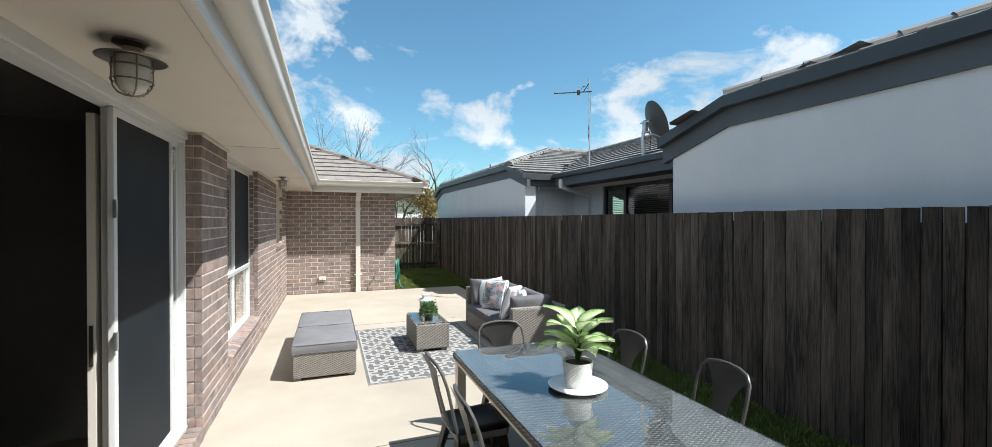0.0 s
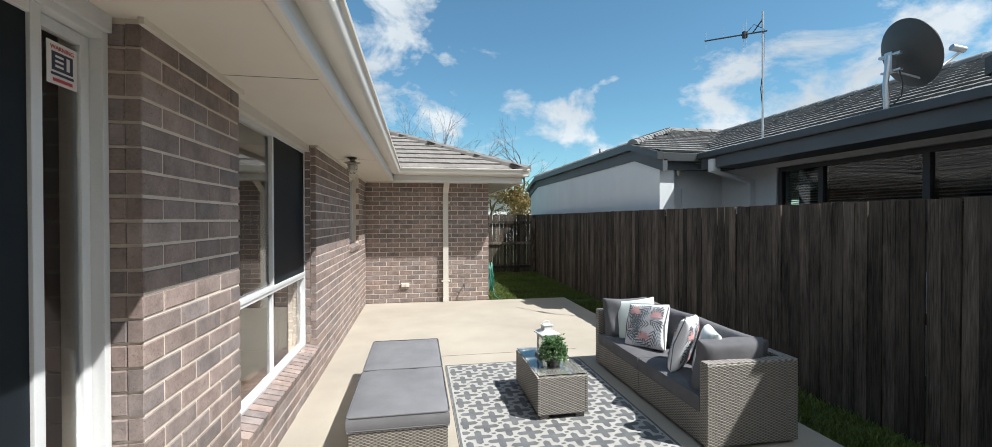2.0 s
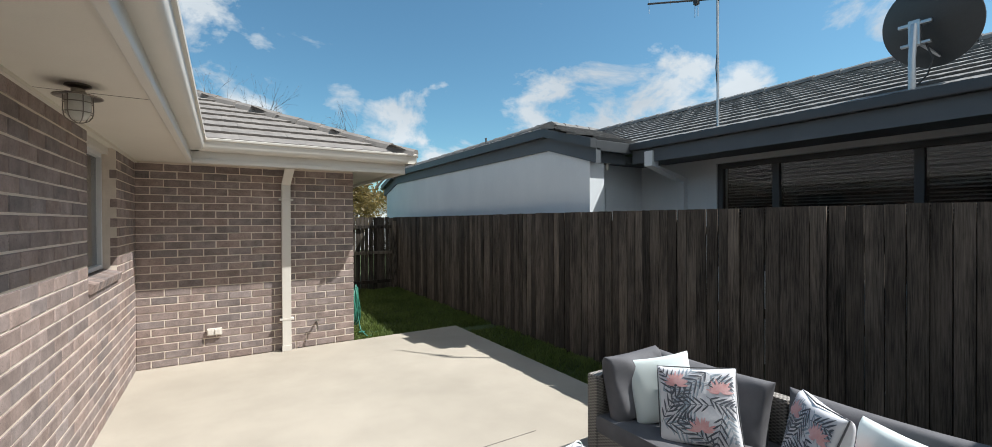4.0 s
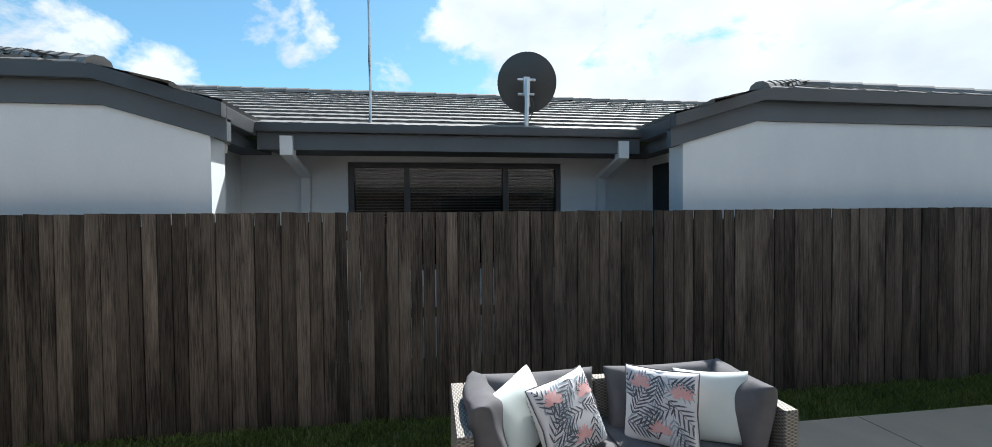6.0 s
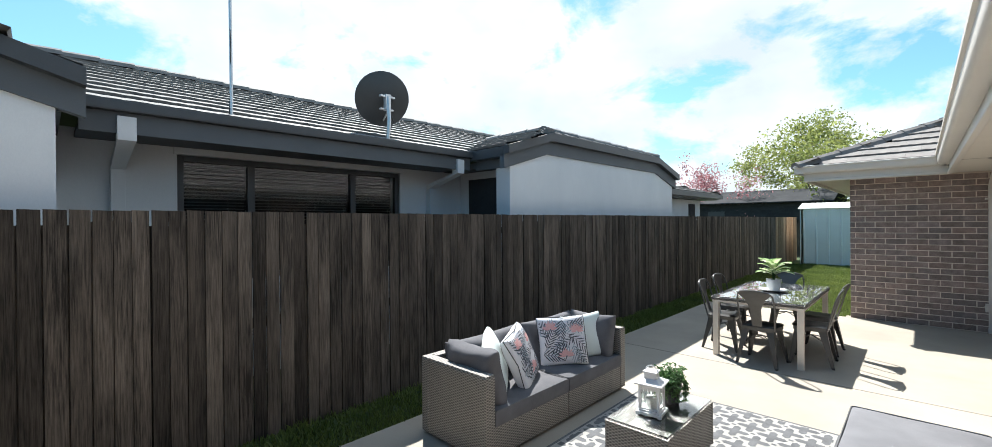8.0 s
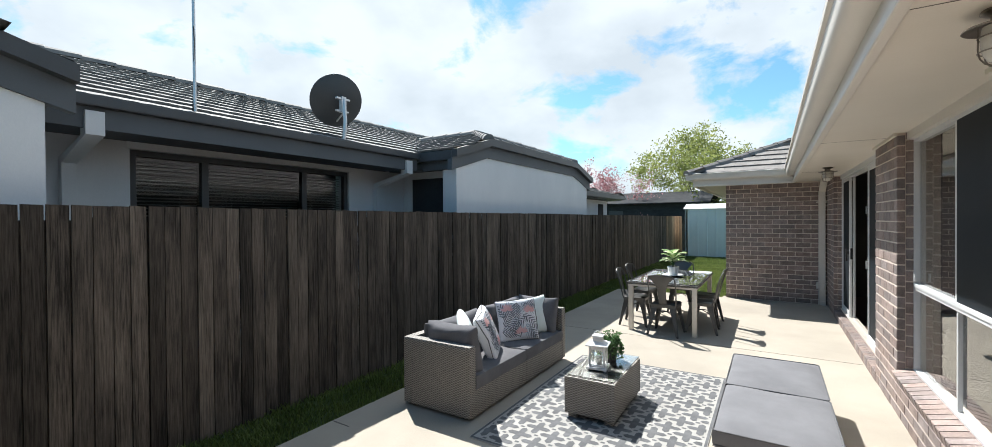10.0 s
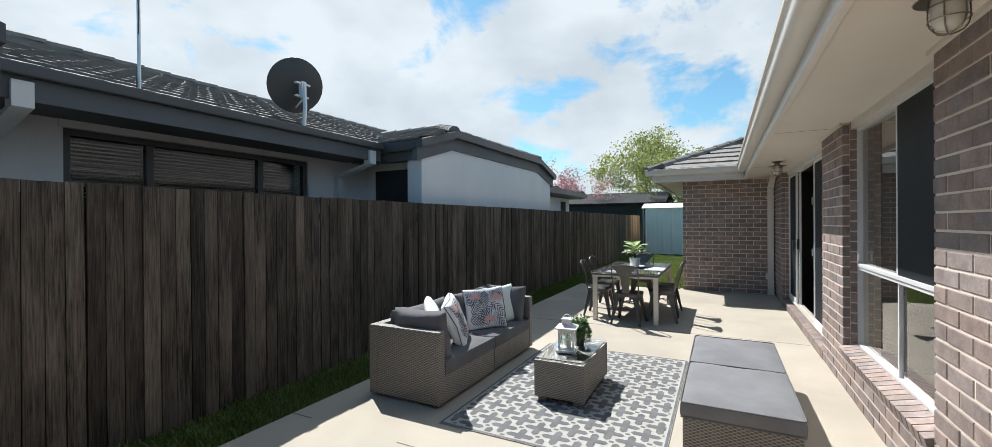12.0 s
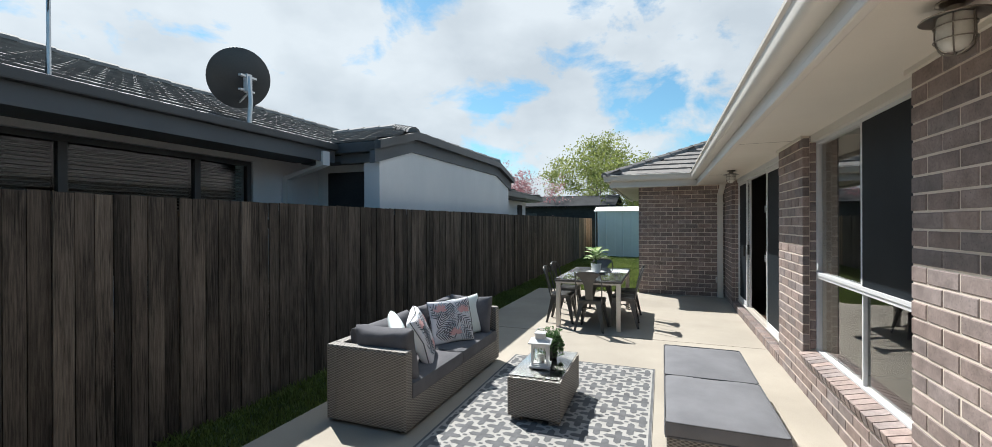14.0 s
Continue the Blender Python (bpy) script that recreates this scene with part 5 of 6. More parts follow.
tube(bm, [(-0.03, 0, 0.225)] + [(0.036 * math.cos(a), 0.052 * 0 + 0.03 * 0, 0.235 + 0.04 * math.sin(a)) for a in [math.pi * (1 - k / 8) for k in range(9)]] + [(0.03, 0, 0.225)], 0.003, 6)
part("handle", bm, WHITE, lan, smooth=True)
bm = bmesh.new()
lathe(bm, [(0, 0.032), (0.03, 0.032), (0.03, 0.085), (0, 0.085)], 18)
part("candle", bm, CERAMIC, lan, "white pillar candle", smooth=True)


def trailing_plant(m, seed=1):
    t = thing("potted_plant", "small-leaved trailing green plant in a charcoal pot", "potted plant", at=m)
    bm = bmesh.new()
    lathe(bm, [(0, 0), (0.045, 0), (0.058, 0.105), (0.062, 0.105), (0.062, 0.115), (0.054, 0.115), (0.052, 0.10), (0, 0.098)], 24)
    part("pot", bm, POT_DARK, t, smooth=True)
    r = random.Random(seed)
    bm = bmesh.new()
    stems = bmesh.new()
    for k in range(150):
        a = r.uniform(0, math.tau)
        hang = r.random() < 0.45
        L = r.uniform(0.09, 0.18) if hang else r.uniform(0.05, 0.12)
        pts = []
        for j in range(6):
            s = j / 5
            if hang:
                pts.append(Vector((math.cos(a) * (0.03 + 0.060 * min(1, s * 1.8)), math.sin(a) * (0.03 + 0.060 * min(1, s * 1.8)), 0.11 + 0.05 * math.sin(min(1, s * 1.8) * 2.2) - L * max(0, s - 0.35))))
            else:
                sp_ = r.uniform(0.3, 1.0)
                pts.append(Vector((math.cos(a) * 0.062 * s * sp_ * 1.4, math.sin(a) * 0.062 * s * sp_ * 1.4, 0.10 + L * s)))
        tube(stems, pts, 0.0012, 4)
        for p in pts[1:]:
            for _ in range(3):
                q = p + Vector((r.gauss(0, 0.008), r.gauss(0, 0.008), r.gauss(0, 0.006)))
                n = Vector((r.gauss(0, 1), r.gauss(0, 1), 0.6 + r.random())).normalized()
                u = n.orthogonal().normalized() * r.uniform(0.007, 0.012)
                w = n.cross(u) * 0.75
                bm.faces.new([bm.verts.new(q + e) for e in (u, w * 0.8 + u * 0.3, -u, -w * 0.8 + u * 0.3)])
    part("stem", stems, LEAFLET, t)
    ob = part("leaves", bm, LEAFLET, t)
    return t


trailing_plant(pose(1.30, 5.50, 0.352) @ Matrix.Diagonal((1.15, 1.15, 1.1, 1)), 3)


# dining table
TX0, TX1, TY0, TY1, TZ = 0.93, 1.86, 1.22, 2.96, 0.70
dt = thing("dining_table", "wicker dining table with glass top and champagne aluminium legs", "dining table")
for x in (TX0 + 0.015, TX1 - 0.075):
    for y in (TY0 + 0.015, TY1 - 0.075):
        part("leg", boxes((x, x + 0.06, y, y + 0.06, 0.0, TZ - 0.07), bevel=0.004), ALU, dt)
part("apron", boxes((TX0 + 0.01, TX1 - 0.01, TY0 + 0.01, TY0 + 0.04, TZ - 0.07, TZ - 0.025), (TX0 + 0.01, TX1 - 0.01, TY1 - 0.04, TY1 - 0.01, TZ - 0.07, TZ - 0.025),
                    (TX0 + 0.01, TX0 + 0.04, TY0 + 0.04, TY1 - 0.04, TZ - 0.07, TZ - 0.025), (TX1 - 0.04, TX1 - 0.01, TY0 + 0.04, TY1 - 0.04, TZ - 0.07, TZ - 0.025), bevel=0.003), ALU, dt)
part("tabletop", boxes((TX0 + 0.006, TX1 - 0.006, TY0 + 0.006, TY1 - 0.006, TZ - 0.012, TZ - 0.008)), WICKER_BLACK, dt, "black woven wicker top")
part("edge_weave", boxes((TX0, TX1, TY0, TY0 + 0.03, TZ - 0.045, TZ - 0.013), (TX0, TX1, TY1 - 0.03, TY1, TZ - 0.045, TZ - 0.013),
                         (TX0, TX0 + 0.03, TY0 + 0.03, TY1 - 0.03, TZ - 0.045, TZ - 0.013), (TX1 - 0.03, TX1, TY0 + 0.03, TY1 - 0.03, TZ - 0.045, TZ - 0.013), bevel=0.008, segments=3), WICKER_EDGE, dt, "dark woven edge")
gl = part("glass_top", boxes((TX0 + 0.004, TX1 - 0.004, TY0 + 0.004, TY1 - 0.004, TZ - 0.006, TZ), bevel=0.002), GLASS, dt, "clear glass top")
gl.visible_shadow = False


# metal cafe chair: faces +y, back at -y
def cafe_chair(m):
    t = thing("dining_chair", "gunmetal pressed-steel cafe chair with curved back splat", "chair", "chairs round the dining table", at=m)
    SH = 0.44
    bm = bmesh.new()
    n = 10
    rows = []
    for i in range(n + 1):
        row = []
        for j in range(n + 1):
            u, v = 2 * i / n - 1, 2 * j / n - 1
            w = 0.175 + 0.012 * v
            x, y = u * w, v * 0.175
            rr = max(abs(u), abs(v))
            dip = -0.012 * (1 - u * u) * (1 - v * v) - 0.02 * max(0, rr - 0.86) / 0.14
            corner = max(0, abs(u) + abs(v) - 1.6) / 0.4
            row.append(bm.verts.new((x * (1 - 0.08 * corner), y * (1 - 0.08 * corner), SH + dip)))
        rows.append(row)
    for i in range(n):
        for j in range(n):
            bm.faces.new((rows[i][j], rows[i + 1][j], rows[i + 1][j + 1], rows[i][j + 1]))
    bmesh.ops.solidify(bm, geom=bm.faces[:], thickness=0.004)
    part("seat", bm, GUNMETAL, t, smooth=True)
    part("skirt", boxes((-0.16, 0.16, 0.150, 0.154, SH - 0.065, SH - 0.02), (-0.16, 0.16, -0.154, -0.150, SH - 0.065, SH - 0.02), (-0.168, -0.164, -0.14, 0.14, SH - 0.065, SH - 0.02), (0.164, 0.168, -0.14, 0.14, SH - 0.065, SH - 0.02)), GUNMETAL, t)
    for sx in (-1, 1):
        for sy in (-1, 1):
            # splayed sheet-metal leg, broad at the top, folded to an angle
            bm = bmesh.new()
            sections = []
            for s, width in ((0, 0.085), (0.25, 0.066), (0.6, 0.046), (1.0, 0.03)):
                px = sx * (0.150 + 0.055 * s)
                py = sy * (0.140 + (0.075 if sy < 0 else 0.055) * s)
                z = (SH - 0.02) * (1 - s) + 0.012 * s
                a = Vector((px, py, z))
                sections.append([bm.verts.new(a + Vector((-sx * width, 0, 0))), bm.verts.new(a), bm.verts.new(a + Vector((0, -sy * width, 0)))])
            for p, q in zip(sections, sections[1:]):
                bm.faces.new((p[0], p[1], q[1], q[0]))
                bm.faces.new((p[1], p[2], q[2], q[1]))
            bmesh.ops.solidify(bm, geom=bm.faces[:], thickness=0.004)
            lg = part("leg", bm, GUNMETAL, t, smooth=True)
            fx_, fy_ = sx * 0.203, sy * (0.213 if sy < 0 else 0.193)
            bm = bmesh.new()
            lathe(bm, [(0, 0), (0.014, 0), (0.016, 0.014), (0.01, 0.02), (0, 0.02)], 10, (fx_ - sx * 0.008, fy_ - sy * 0.008, 0))
            part("rubber_foot", bm, BLACK, lg, smooth=True)
    # cross braces below the seat
    bm = bmesh.new()
    tube(bm, [(-0.17, -0.16, 0.25), (0.0, 0.0, 0.30), (0.17, 0.16, 0.25)], 0.006, 6)
    tube(bm, [(0.17, -0.16, 0.25), (0.0, 0.0, 0.305), (-0.17, 0.16, 0.25)], 0.006, 6)
    part("brace", bm, GUNMETAL, t, smooth=True)
    # tube back: two uprights and a curved top rail
    bm = bmesh.new()
    pts = []
    for s, x, y, z in ((-1, 0.165, -0.15, 0.40), (-1, 0.175, -0.185, 0.55), (-1, 0.18, -0.22, 0.70), (-1, 0.170, -0.245, 0.775), (-1, 0.135, -0.262, 0.812), (-1, 0.07, -0.275, 0.825), (0, 0.0, -0.280, 0.828)):
        pts.append((s * x, y, z))
    pts += [(-x, y, z) for x, y, z in reversed(pts[:-1])]
    tube(bm, pts, 0.009, 8)
    part("back_frame", bm, GUNMETAL, t, smooth=True)
    bm = bmesh.new()
    rows = []
    for k in range(11):
        s = k / 10
        z = 0.43 + (0.822 - 0.43) * s
        half = 0.050 + 0.012 * s + 0.112 * max(0, (s - 0.45) / 0.55) ** 1.7
        y = -0.165 - 0.112 * s
        rows.append([bm.verts.new((u * half, y - 0.010 * (1 - u * u), z - 0.03 * max(0, abs(u) - 0.4) * (s > 0.85))) for u in (-1, -0.6, -0.2, 0.2, 0.6, 1)])
    for p, q in zip(rows, rows[1:]):
        for k in range(5):
            bm.faces.new((p[k], p[k + 1], q[k + 1], q[k]))
    bmesh.ops.solidify(bm, geom=bm.faces[:], thickness=0.003)
    part("splat", bm, GUNMETAL, t, smooth=True)
    return t


chair = cafe_chair(pose(1.34, 2.89, 0, 0, 0, 176))
for x, y, a in ((0.94, 2.50, -88), (0.95, 1.90, -93), (1.84, 2.52, 92), (1.89, 1.81, 84), (1.42, 1.22, 3)):
    copy_thing(chair, pose(x, y, 0, 0, 0, a))

# big pot plant on its plate
pl = thing("plate", "round white glazed plate under the pot", "plate", at=pose(1.395, 2.075, TZ))
bm = bmesh.new()
lathe(bm, [(0, 0.0), (0.09, 0.0), (0.10, 0.006), (0.158, 0.016), (0.161, 0.02), (0.156, 0.022), (0.10, 0.012), (0, 0.010)], 40)
part("dish", bm, PLATE, pl, smooth=True)
pp = thing("potted_plant", "variegated broad-leaved plant in a dimpled white pot", "potted plant", at=pose(1.395, 2.075, TZ + 0.012))
bm = bmesh.new()
N = 48
rings = []
for k in range(15):
    s = k / 14
    z = 0.0 + 0.135 * s
    rad = 0.066 + 0.017 * s ** 0.8
    rings.append([bm.verts.new(((rad - (0.0018 if (q + k) % 2 and 0 < k < 14 else 0)) * math.cos(q * math.tau / N), (rad - (0.0018 if (q + k) % 2 and 0 < k < 14 else 0)) * math.sin(q * math.tau / N), z)) for q in range(N)])
for a, b in zip(rings, rings[1:]):
    for q in range(N):
        bm.faces.new((a[q], a[(q + 1) % N], b[(q + 1) % N], b[q]))
inner = [bm.verts.new((v.co.x * 0.93, v.co.y * 0.93, 0.135)) for v in rings[-1]]
deep = [bm.verts.new((v.co.x * 0.9, v.co.y * 0.9, 0.118)) for v in rings[-1]]
for q in range(N):
    p = (q + 1) % N
    bm.faces.new((rings[-1][q], rings[-1][p], inner[p], inner[q]))
    bm.faces.new((inner[q], inner[p], deep[p], deep[q]))
bm.faces.new(list(reversed(rings[0])))
part("pot", bm, CERAMIC, pp, "dimpled matt white pot")
bm = bmesh.new()
lathe(bm, [(0.076, 0.119), (0.04, 0.124), (0, 0.126)], 24)
part("soil", bm, SOIL, pp)
r = random.Random(9)
for k in range(19):
    a = k * 2.4 + r.uniform(-0.25, 0.25)
    rise = 0.05 + 0.13 * (1 - k / 17) + r.uniform(-0.01, 0.02)
    L, W = r.uniform(0.15, 0.215), r.uniform(0.050, 0.066)
    tiltv = 0.62 + 0.72 * (1 - k / 17)
    bm = bmesh.new()
    uvl = bm.loops.layers.uv.new("UVMap")
    d = Vector((math.cos(a), math.sin(a), 0))
    sd = Vector((-math.sin(a), math.cos(a), 0))
    rows, n = [], 9
    for i in range(n + 1):
        s = i / n
        run = 0.02 + L * s * math.cos(tiltv * (1 - s * 0.75))
        z = 0.125 + rise + L * (math.sin(tiltv) * s - 0.50 * s * s)
        half = W * math.sin(math.pi * (0.06 + 0.94 * s) ** 0.85) ** 0.9 if i < n else 0.001
        rows.append([bm.verts.new(d * run + sd * (half * u) + Vector((0, 0, z + 0.018 * abs(u) + 0.004 * math.sin(7 * s + 2 * u + k)))) for u in (-1, -0.5, 0, 0.5, 1)])
    for i in range(n):
        for j in range(4):
            f = bm.faces.new((rows[i][j], rows[i][j + 1], rows[i + 1][j + 1], rows[i + 1][j]))
            for lp, (ii, jj) in zip(f.loops, ((i, j), (i, j + 1), (i + 1, j + 1), (i + 1, j))):
                lp[uvl].uv = (ii / n, jj / 4)
    lf = part("leaf", bm, VARIEGATED, pp, smooth=True)
    bm = bmesh.new()
    tube(bm, [(d.x * 0.008, d.y * 0.008, 0.122), tuple(d * 0.012 + Vector((0, 0, 0.122 + rise * 0.6))), tuple(d * 0.024 + Vector((0, 0, 0.128 + rise)))], 0.0035, 6)
    part("stalk", bm, LEAFLET, lf)


# caged bulkhead lamps under the soffit
def cage_lamp(x, y):
    t = thing("ceiling_lamp", "nickel caged outdoor ceiling lamp with opal glass", "lamp", "eaves lamps", at=pose(x, y, SOFFIT_Z) @ Matrix.Diagonal((0.88, 0.88, 0.95, 1)))
    bm = bmesh.new()
    lathe(bm, [(0, 0), (0.062, 0), (0.066, -0.010), (0.05, -0.018), (0.034, -0.022), (0.034, -0.05), (0, -0.05)], 28)
    part("canopy", bm, BRONZE, t, smooth=True)
    bm = bmesh.new()
    lathe(bm, [(0.03, -0.044), (0.07, -0.05), (0.118, -0.062), (0.121, -0.066), (0.117, -0.068), (0.07, -0.058), (0.03, -0.054)], 36)
    part("shade", bm, BRONZE, t, "wide flat nickel shade ring", smooth=True)
    bm = bmesh.new()
    lathe(bm, [(0.058, -0.058), (0.062, -0.075), (0.062, -0.13), (0.055, -0.16), (0.038, -0.182), (0.015, -0.19), (0, -0.191)], 28)
    part("glass_bowl", bm, LAMP_GLASS, t, "frosted opal glass bowl", smooth=True)
    for q in range(3):
        bm = bmesh.new()
        a = q * math.pi / 3
        pts = [(0.07 * s * math.cos(a), 0.07 * s * math.sin(a), z) for s, z in ((1, -0.06), (1.02, -0.14), (0.93, -0.17), (0.7, -0.19), (0.35, -0.2), (0, -0.203), (-0.35, -0.2), (-0.7, -0.19), (-0.93, -0.17), (-1.02, -0.14), (-1, -0.06))]
        tube(bm, pts, 0.003, 6)
        part("cage_wire", bm, BRONZE, t, smooth=True)
    for z, rr in ((-0.095, 0.071), (-0.148, 0.071)):
        bm = bmesh.new()
        tube(bm, [(rr * math.cos(k * math.tau / 24), rr * math.sin(k * math.tau / 24), z) for k in range(24)], 0.003, 6, closed=True)
        part("cage_ring", bm, BRONZE, t, smooth=True)
    return t


lamp = cage_lamp(-0.53, 1.95)
copy_thing(lamp, pose(-0.525, 7.20, SOFFIT_Z) @ Matrix.Diagonal((0.88, 0.88, 0.95, 1)))

# ---- neighbour's dish and aerial ----
DC = Vector((4.775, 5.565, 3.09))
dish = thing("satellite_dish", "dark grey satellite dish on a galvanised post", "satellite dish")
bm = bmesh.new()
prof = [(0.0, 0.0)] + [(0.033 * k, 0.075 * (k / 10) ** 2) for k in range(1, 11)] + [(0.336, 0.078), (0.336, 0.086), (0.326, 0.084)] + [(0.033 * k, 0.075 * (k / 10) ** 2 + 0.008) for k in range(9, 0, -1)] + [(0.0, 0.008)]
lathe(bm, prof, 48)
part("reflector", bm, DISH, dish, "dark grey pressed reflector", smooth=True, at=pose(4.825, 5.545, 3.12) @ pose(0, 0, 0, 0, 68, -18))
part("bracket", boxes((DC.x - 0.075, DC.x - 0.035, DC.y - 0.10, DC.y + 0.10, DC.z + 0.03, DC.z + 0.055), (DC.x - 0.06, DC.x - 0.02, DC.y - 0.09, DC.y + 0.09, DC.z - 0.12, DC.z - 0.10), (DC.x - 0.085, DC.x - 0.03, DC.y - 0.035, DC.y + 0.035, DC.z - 0.13, DC.z + 0.07), bevel=0.004), CHROME, dish, "galvanised mount plates")
bm = bmesh.new()
tube(bm, [(4.69, 5.575, 2.60), (4.67, 5.57, 2.85), (DC.x - 0.07, DC.y, DC.z + 0.04)], 0.024, 12)
part("post", bm, CHROME, dish, "galvanised steel post", smooth=True)
bm = bmesh.new()
tube(bm, [(DC.x - 0.03, DC.y - 0.03, DC.z - 0.12), (DC.x + 0.22, DC.y - 0.10, DC.z - 0.20), (DC.x + 0.50, DC.y - 0.19, DC.z + 0.04)], 0.012, 8)
tube(bm, [(DC.x + 0.54, DC.y - 0.20, DC.z + 0.06), (DC.x + 0.43, DC.y - 0.17, DC.z + 0.09)], 0.030, 10)
part("feed_arm", bm, CHROME, dish, smooth=True)
bm = bmesh.new()
tube(bm, [(DC.x - 0.02, DC.y - 0.05, DC.z - 0.10), (DC.x - 0.04, DC.y - 0.10, DC.z - 0.25), (DC.x - 0.0, DC.y - 0.06, DC.z - 0.36), (DC.x - 0.03, DC.y - 0.01, DC.z - 0.43)], 0.006, 6)
part("cable", bm, BLACK, dish, smooth=True)

aer = thing("tv_aerial", "grey television aerial on a slim roof mast", "aerial")
bm = bmesh.new()
tube(bm, [(4.78, 7.23, 2.58), (4.78, 7.235, 4.34)], 0.014, 10)
part("mast", bm, CHROME, aer, "galvanised mast", smooth=True)
A0, A1 = Vector((4.80, 7.18, 4.06)), Vector((4.34, 7.83, 4.15))
bm = bmesh.new()
tube(bm, [A0, A1], 0.011, 8)
tube(bm, [(4.78, 7.235, 4.24), A0.lerp(A1, 0.22)], 0.009, 6)
part("boom", bm, CHARCOAL, aer, smooth=True)
for s, up_, dn in ((0.06, 0.17, 0.02), (0.32, 0.22, 0.18), (0.36, 0.16, 0.20), (0.68, 0.15, 0.03), (0.98, 0.13, 0.12)):
    p = A0.lerp(A1, s)
    bm = bmesh.new()
    tube(bm, [p + Vector((0, 0, up_)), p - Vector((0, 0, dn))], 0.004, 6)
    part("element", bm, CHROME, aer, smooth=True)
p = A0.lerp(A1, 0.34)
part("junction_box", boxes((p.x - 0.025, p.x + 0.025, p.y - 0.025, p.y + 0.025, p.z - 0.05, p.z + 0.04), bevel=0.006), BLACK, aer)
bm = bmesh.new()
tube(bm, [A0.lerp(A1, 0.34), (4.70, 7.30, 4.19), (4.785, 7.22, 4.1), (4.80, 7.235, 3.7), (4.755, 7.24, 3.3), (4.795, 7.235, 2.9), (4.78, 7.25, 2.62)], 0.005, 6)
part("cable", bm, BLACK, aer, smooth=True)
far_vent = thing("roof_vent", "thin bent vent rod on the far roof", "vent")
bm = bmesh.new()
tube(bm, [(4.35, 10.9, 2.96), (4.35, 11.6, 3.06), (4.35, 11.62, 3.18)], 0.02, 6)
tube(bm, [(4.35, 10.9, 2.85), (4.35, 10.9, 2.97)], 0.012, 6)
part("rod", bm, CHARCOAL, far_vent, smooth=True)

# ---- hose by the far wing ----
hose = thing("garden_hose", "green garden hose looped on the wall and lying on grass", "hose")
r = random.Random(5)
for k in range(7):
    bm = bmesh.new()
    pts = []
    wv, hv = 0.10 + 0.025 * r.random(), 0.24 + 0.05 * r.random()
    for q in range(20):
        a = q * math.tau / 20
        pts.append((WING_N_X + 0.07 + 0.012 * k + 0.015 * math.sin(a * 2), 10.72 + wv * math.cos(a) + 0.03 * r.random(), 0.40 + hv * math.sin(a)))
    tube(bm, pts, 0.009, 8, closed=True)
    part("coil", bm, HOSE, hose, smooth=True)
bm = bmesh.new()
tube(bm, [(WING_N_X + 0.12, 10.66, 0.30), (WING_N_X + 0.14, 10.58, 0.08), (WING_N_X + 0.2, 10.5, 0.0), (WING_N_X + 0.34, 10.52, -0.02), (WING_N_X + 0.42, 10.68, -0.02), (WING_N_X + 0.3, 10.82, -0.02), (WING_N_X + 0.16, 10.75, 0.0)], 0.009, 8)
part("loose_end", bm, HOSE, hose, smooth=True)
part("hook", boxes((WING_N_X, WING_N_X + 0.13, 10.68, 10.74, 0.56, 0.58), (WING_N_X + 0.115, WING_N_X + 0.13, 10.68, 10.74, 0.58, 0.64), bevel=0.004), BLACK, hose)

# ---- shed and what lies beyond ----
shed = thing("garden_shed", "pale zincalume ribbed garden shed on the lawn", "shed")
SY = -11.0
bm = bmesh.new()
x = 1.0
k = 0
prof = []
while x < 3.30:
    prof += [(x, 0.0), (x + 0.30, 0.0), (x + 0.315, 0.02), (x + 0.345, 0.02), (x + 0.36, 0.0)]
    x += 0.36
for (xa, ya), (xb, yb) in zip(prof, prof[1:]):
    if xb > 3.30:
        break
    if xb - xa < 1e-6:
        continue
    bm.faces.new([bm.verts.new(p) for p in ((xa, SY + ya, -0.06), (xb, SY + yb, -0.06), (xb, SY + yb, 1.98), (xa, SY + ya, 1.98))])
part("front_panel", bm, ZINC, shed)
part("side_panel", boxes((3.24, 3.26, SY - 1.5, SY, -0.06, 1.98), (1.0, 1.02, SY - 1.5, SY, -0.06, 1.98), (1.02, 3.24, SY - 1.5, SY - 1.48, -0.06, 1.98)), ZINC, shed)
bm = bmesh.new()
sheet(bm, [(0.95, SY + 0.06, 1.98), (3.31, SY + 0.06, 1.98), (3.31, SY - 0.75, 2.20), (0.95, SY - 0.75, 2.20)], 0.02)
sheet(bm, [(0.95, SY - 0.75, 2.20), (3.31, SY - 0.75, 2.20), (3.31, SY - 1.56, 1.98), (0.95, SY - 1.56, 1.98)], 0.02)
part("roof", bm, ZINC, shed)
for x in (1.3, 1.9, 2.5, 3.1):
    part("roof_rib", boxes((x, x + 0.03, SY - 0.02, SY + 0.065, 1.975, 2.0)), ZINC, shed)
barn = thing("weatherboard_house", "dark weatherboard house beyond the back fence", "house")
for k in range(15):
    part("board", boxes((3.5, 17.0, -19.0, -18.955, 0.18 * k - 0.2, 0.18 * k - 0.025)), BOARD_DARK, barn)
part("wall", boxes((3.5, 17.0, -24.0, -19.03, -0.2, 2.5)), BOARD_DARK, barn)
bm = bmesh.new()
sheet(bm, [(3.1, -18.5, 2.5), (17.4, -18.5, 2.5), (17.4, -21.5, 3.3), (3.1, -21.5, 3.3)], 0.06)
sheet(bm, [(3.1, -21.5, 3.3), (17.4, -21.5, 3.3), (17.4, -24.5, 2.5), (3.1, -24.5, 2.5)], 0.06)
part("roof", bm, BOARD_DARK, barn)
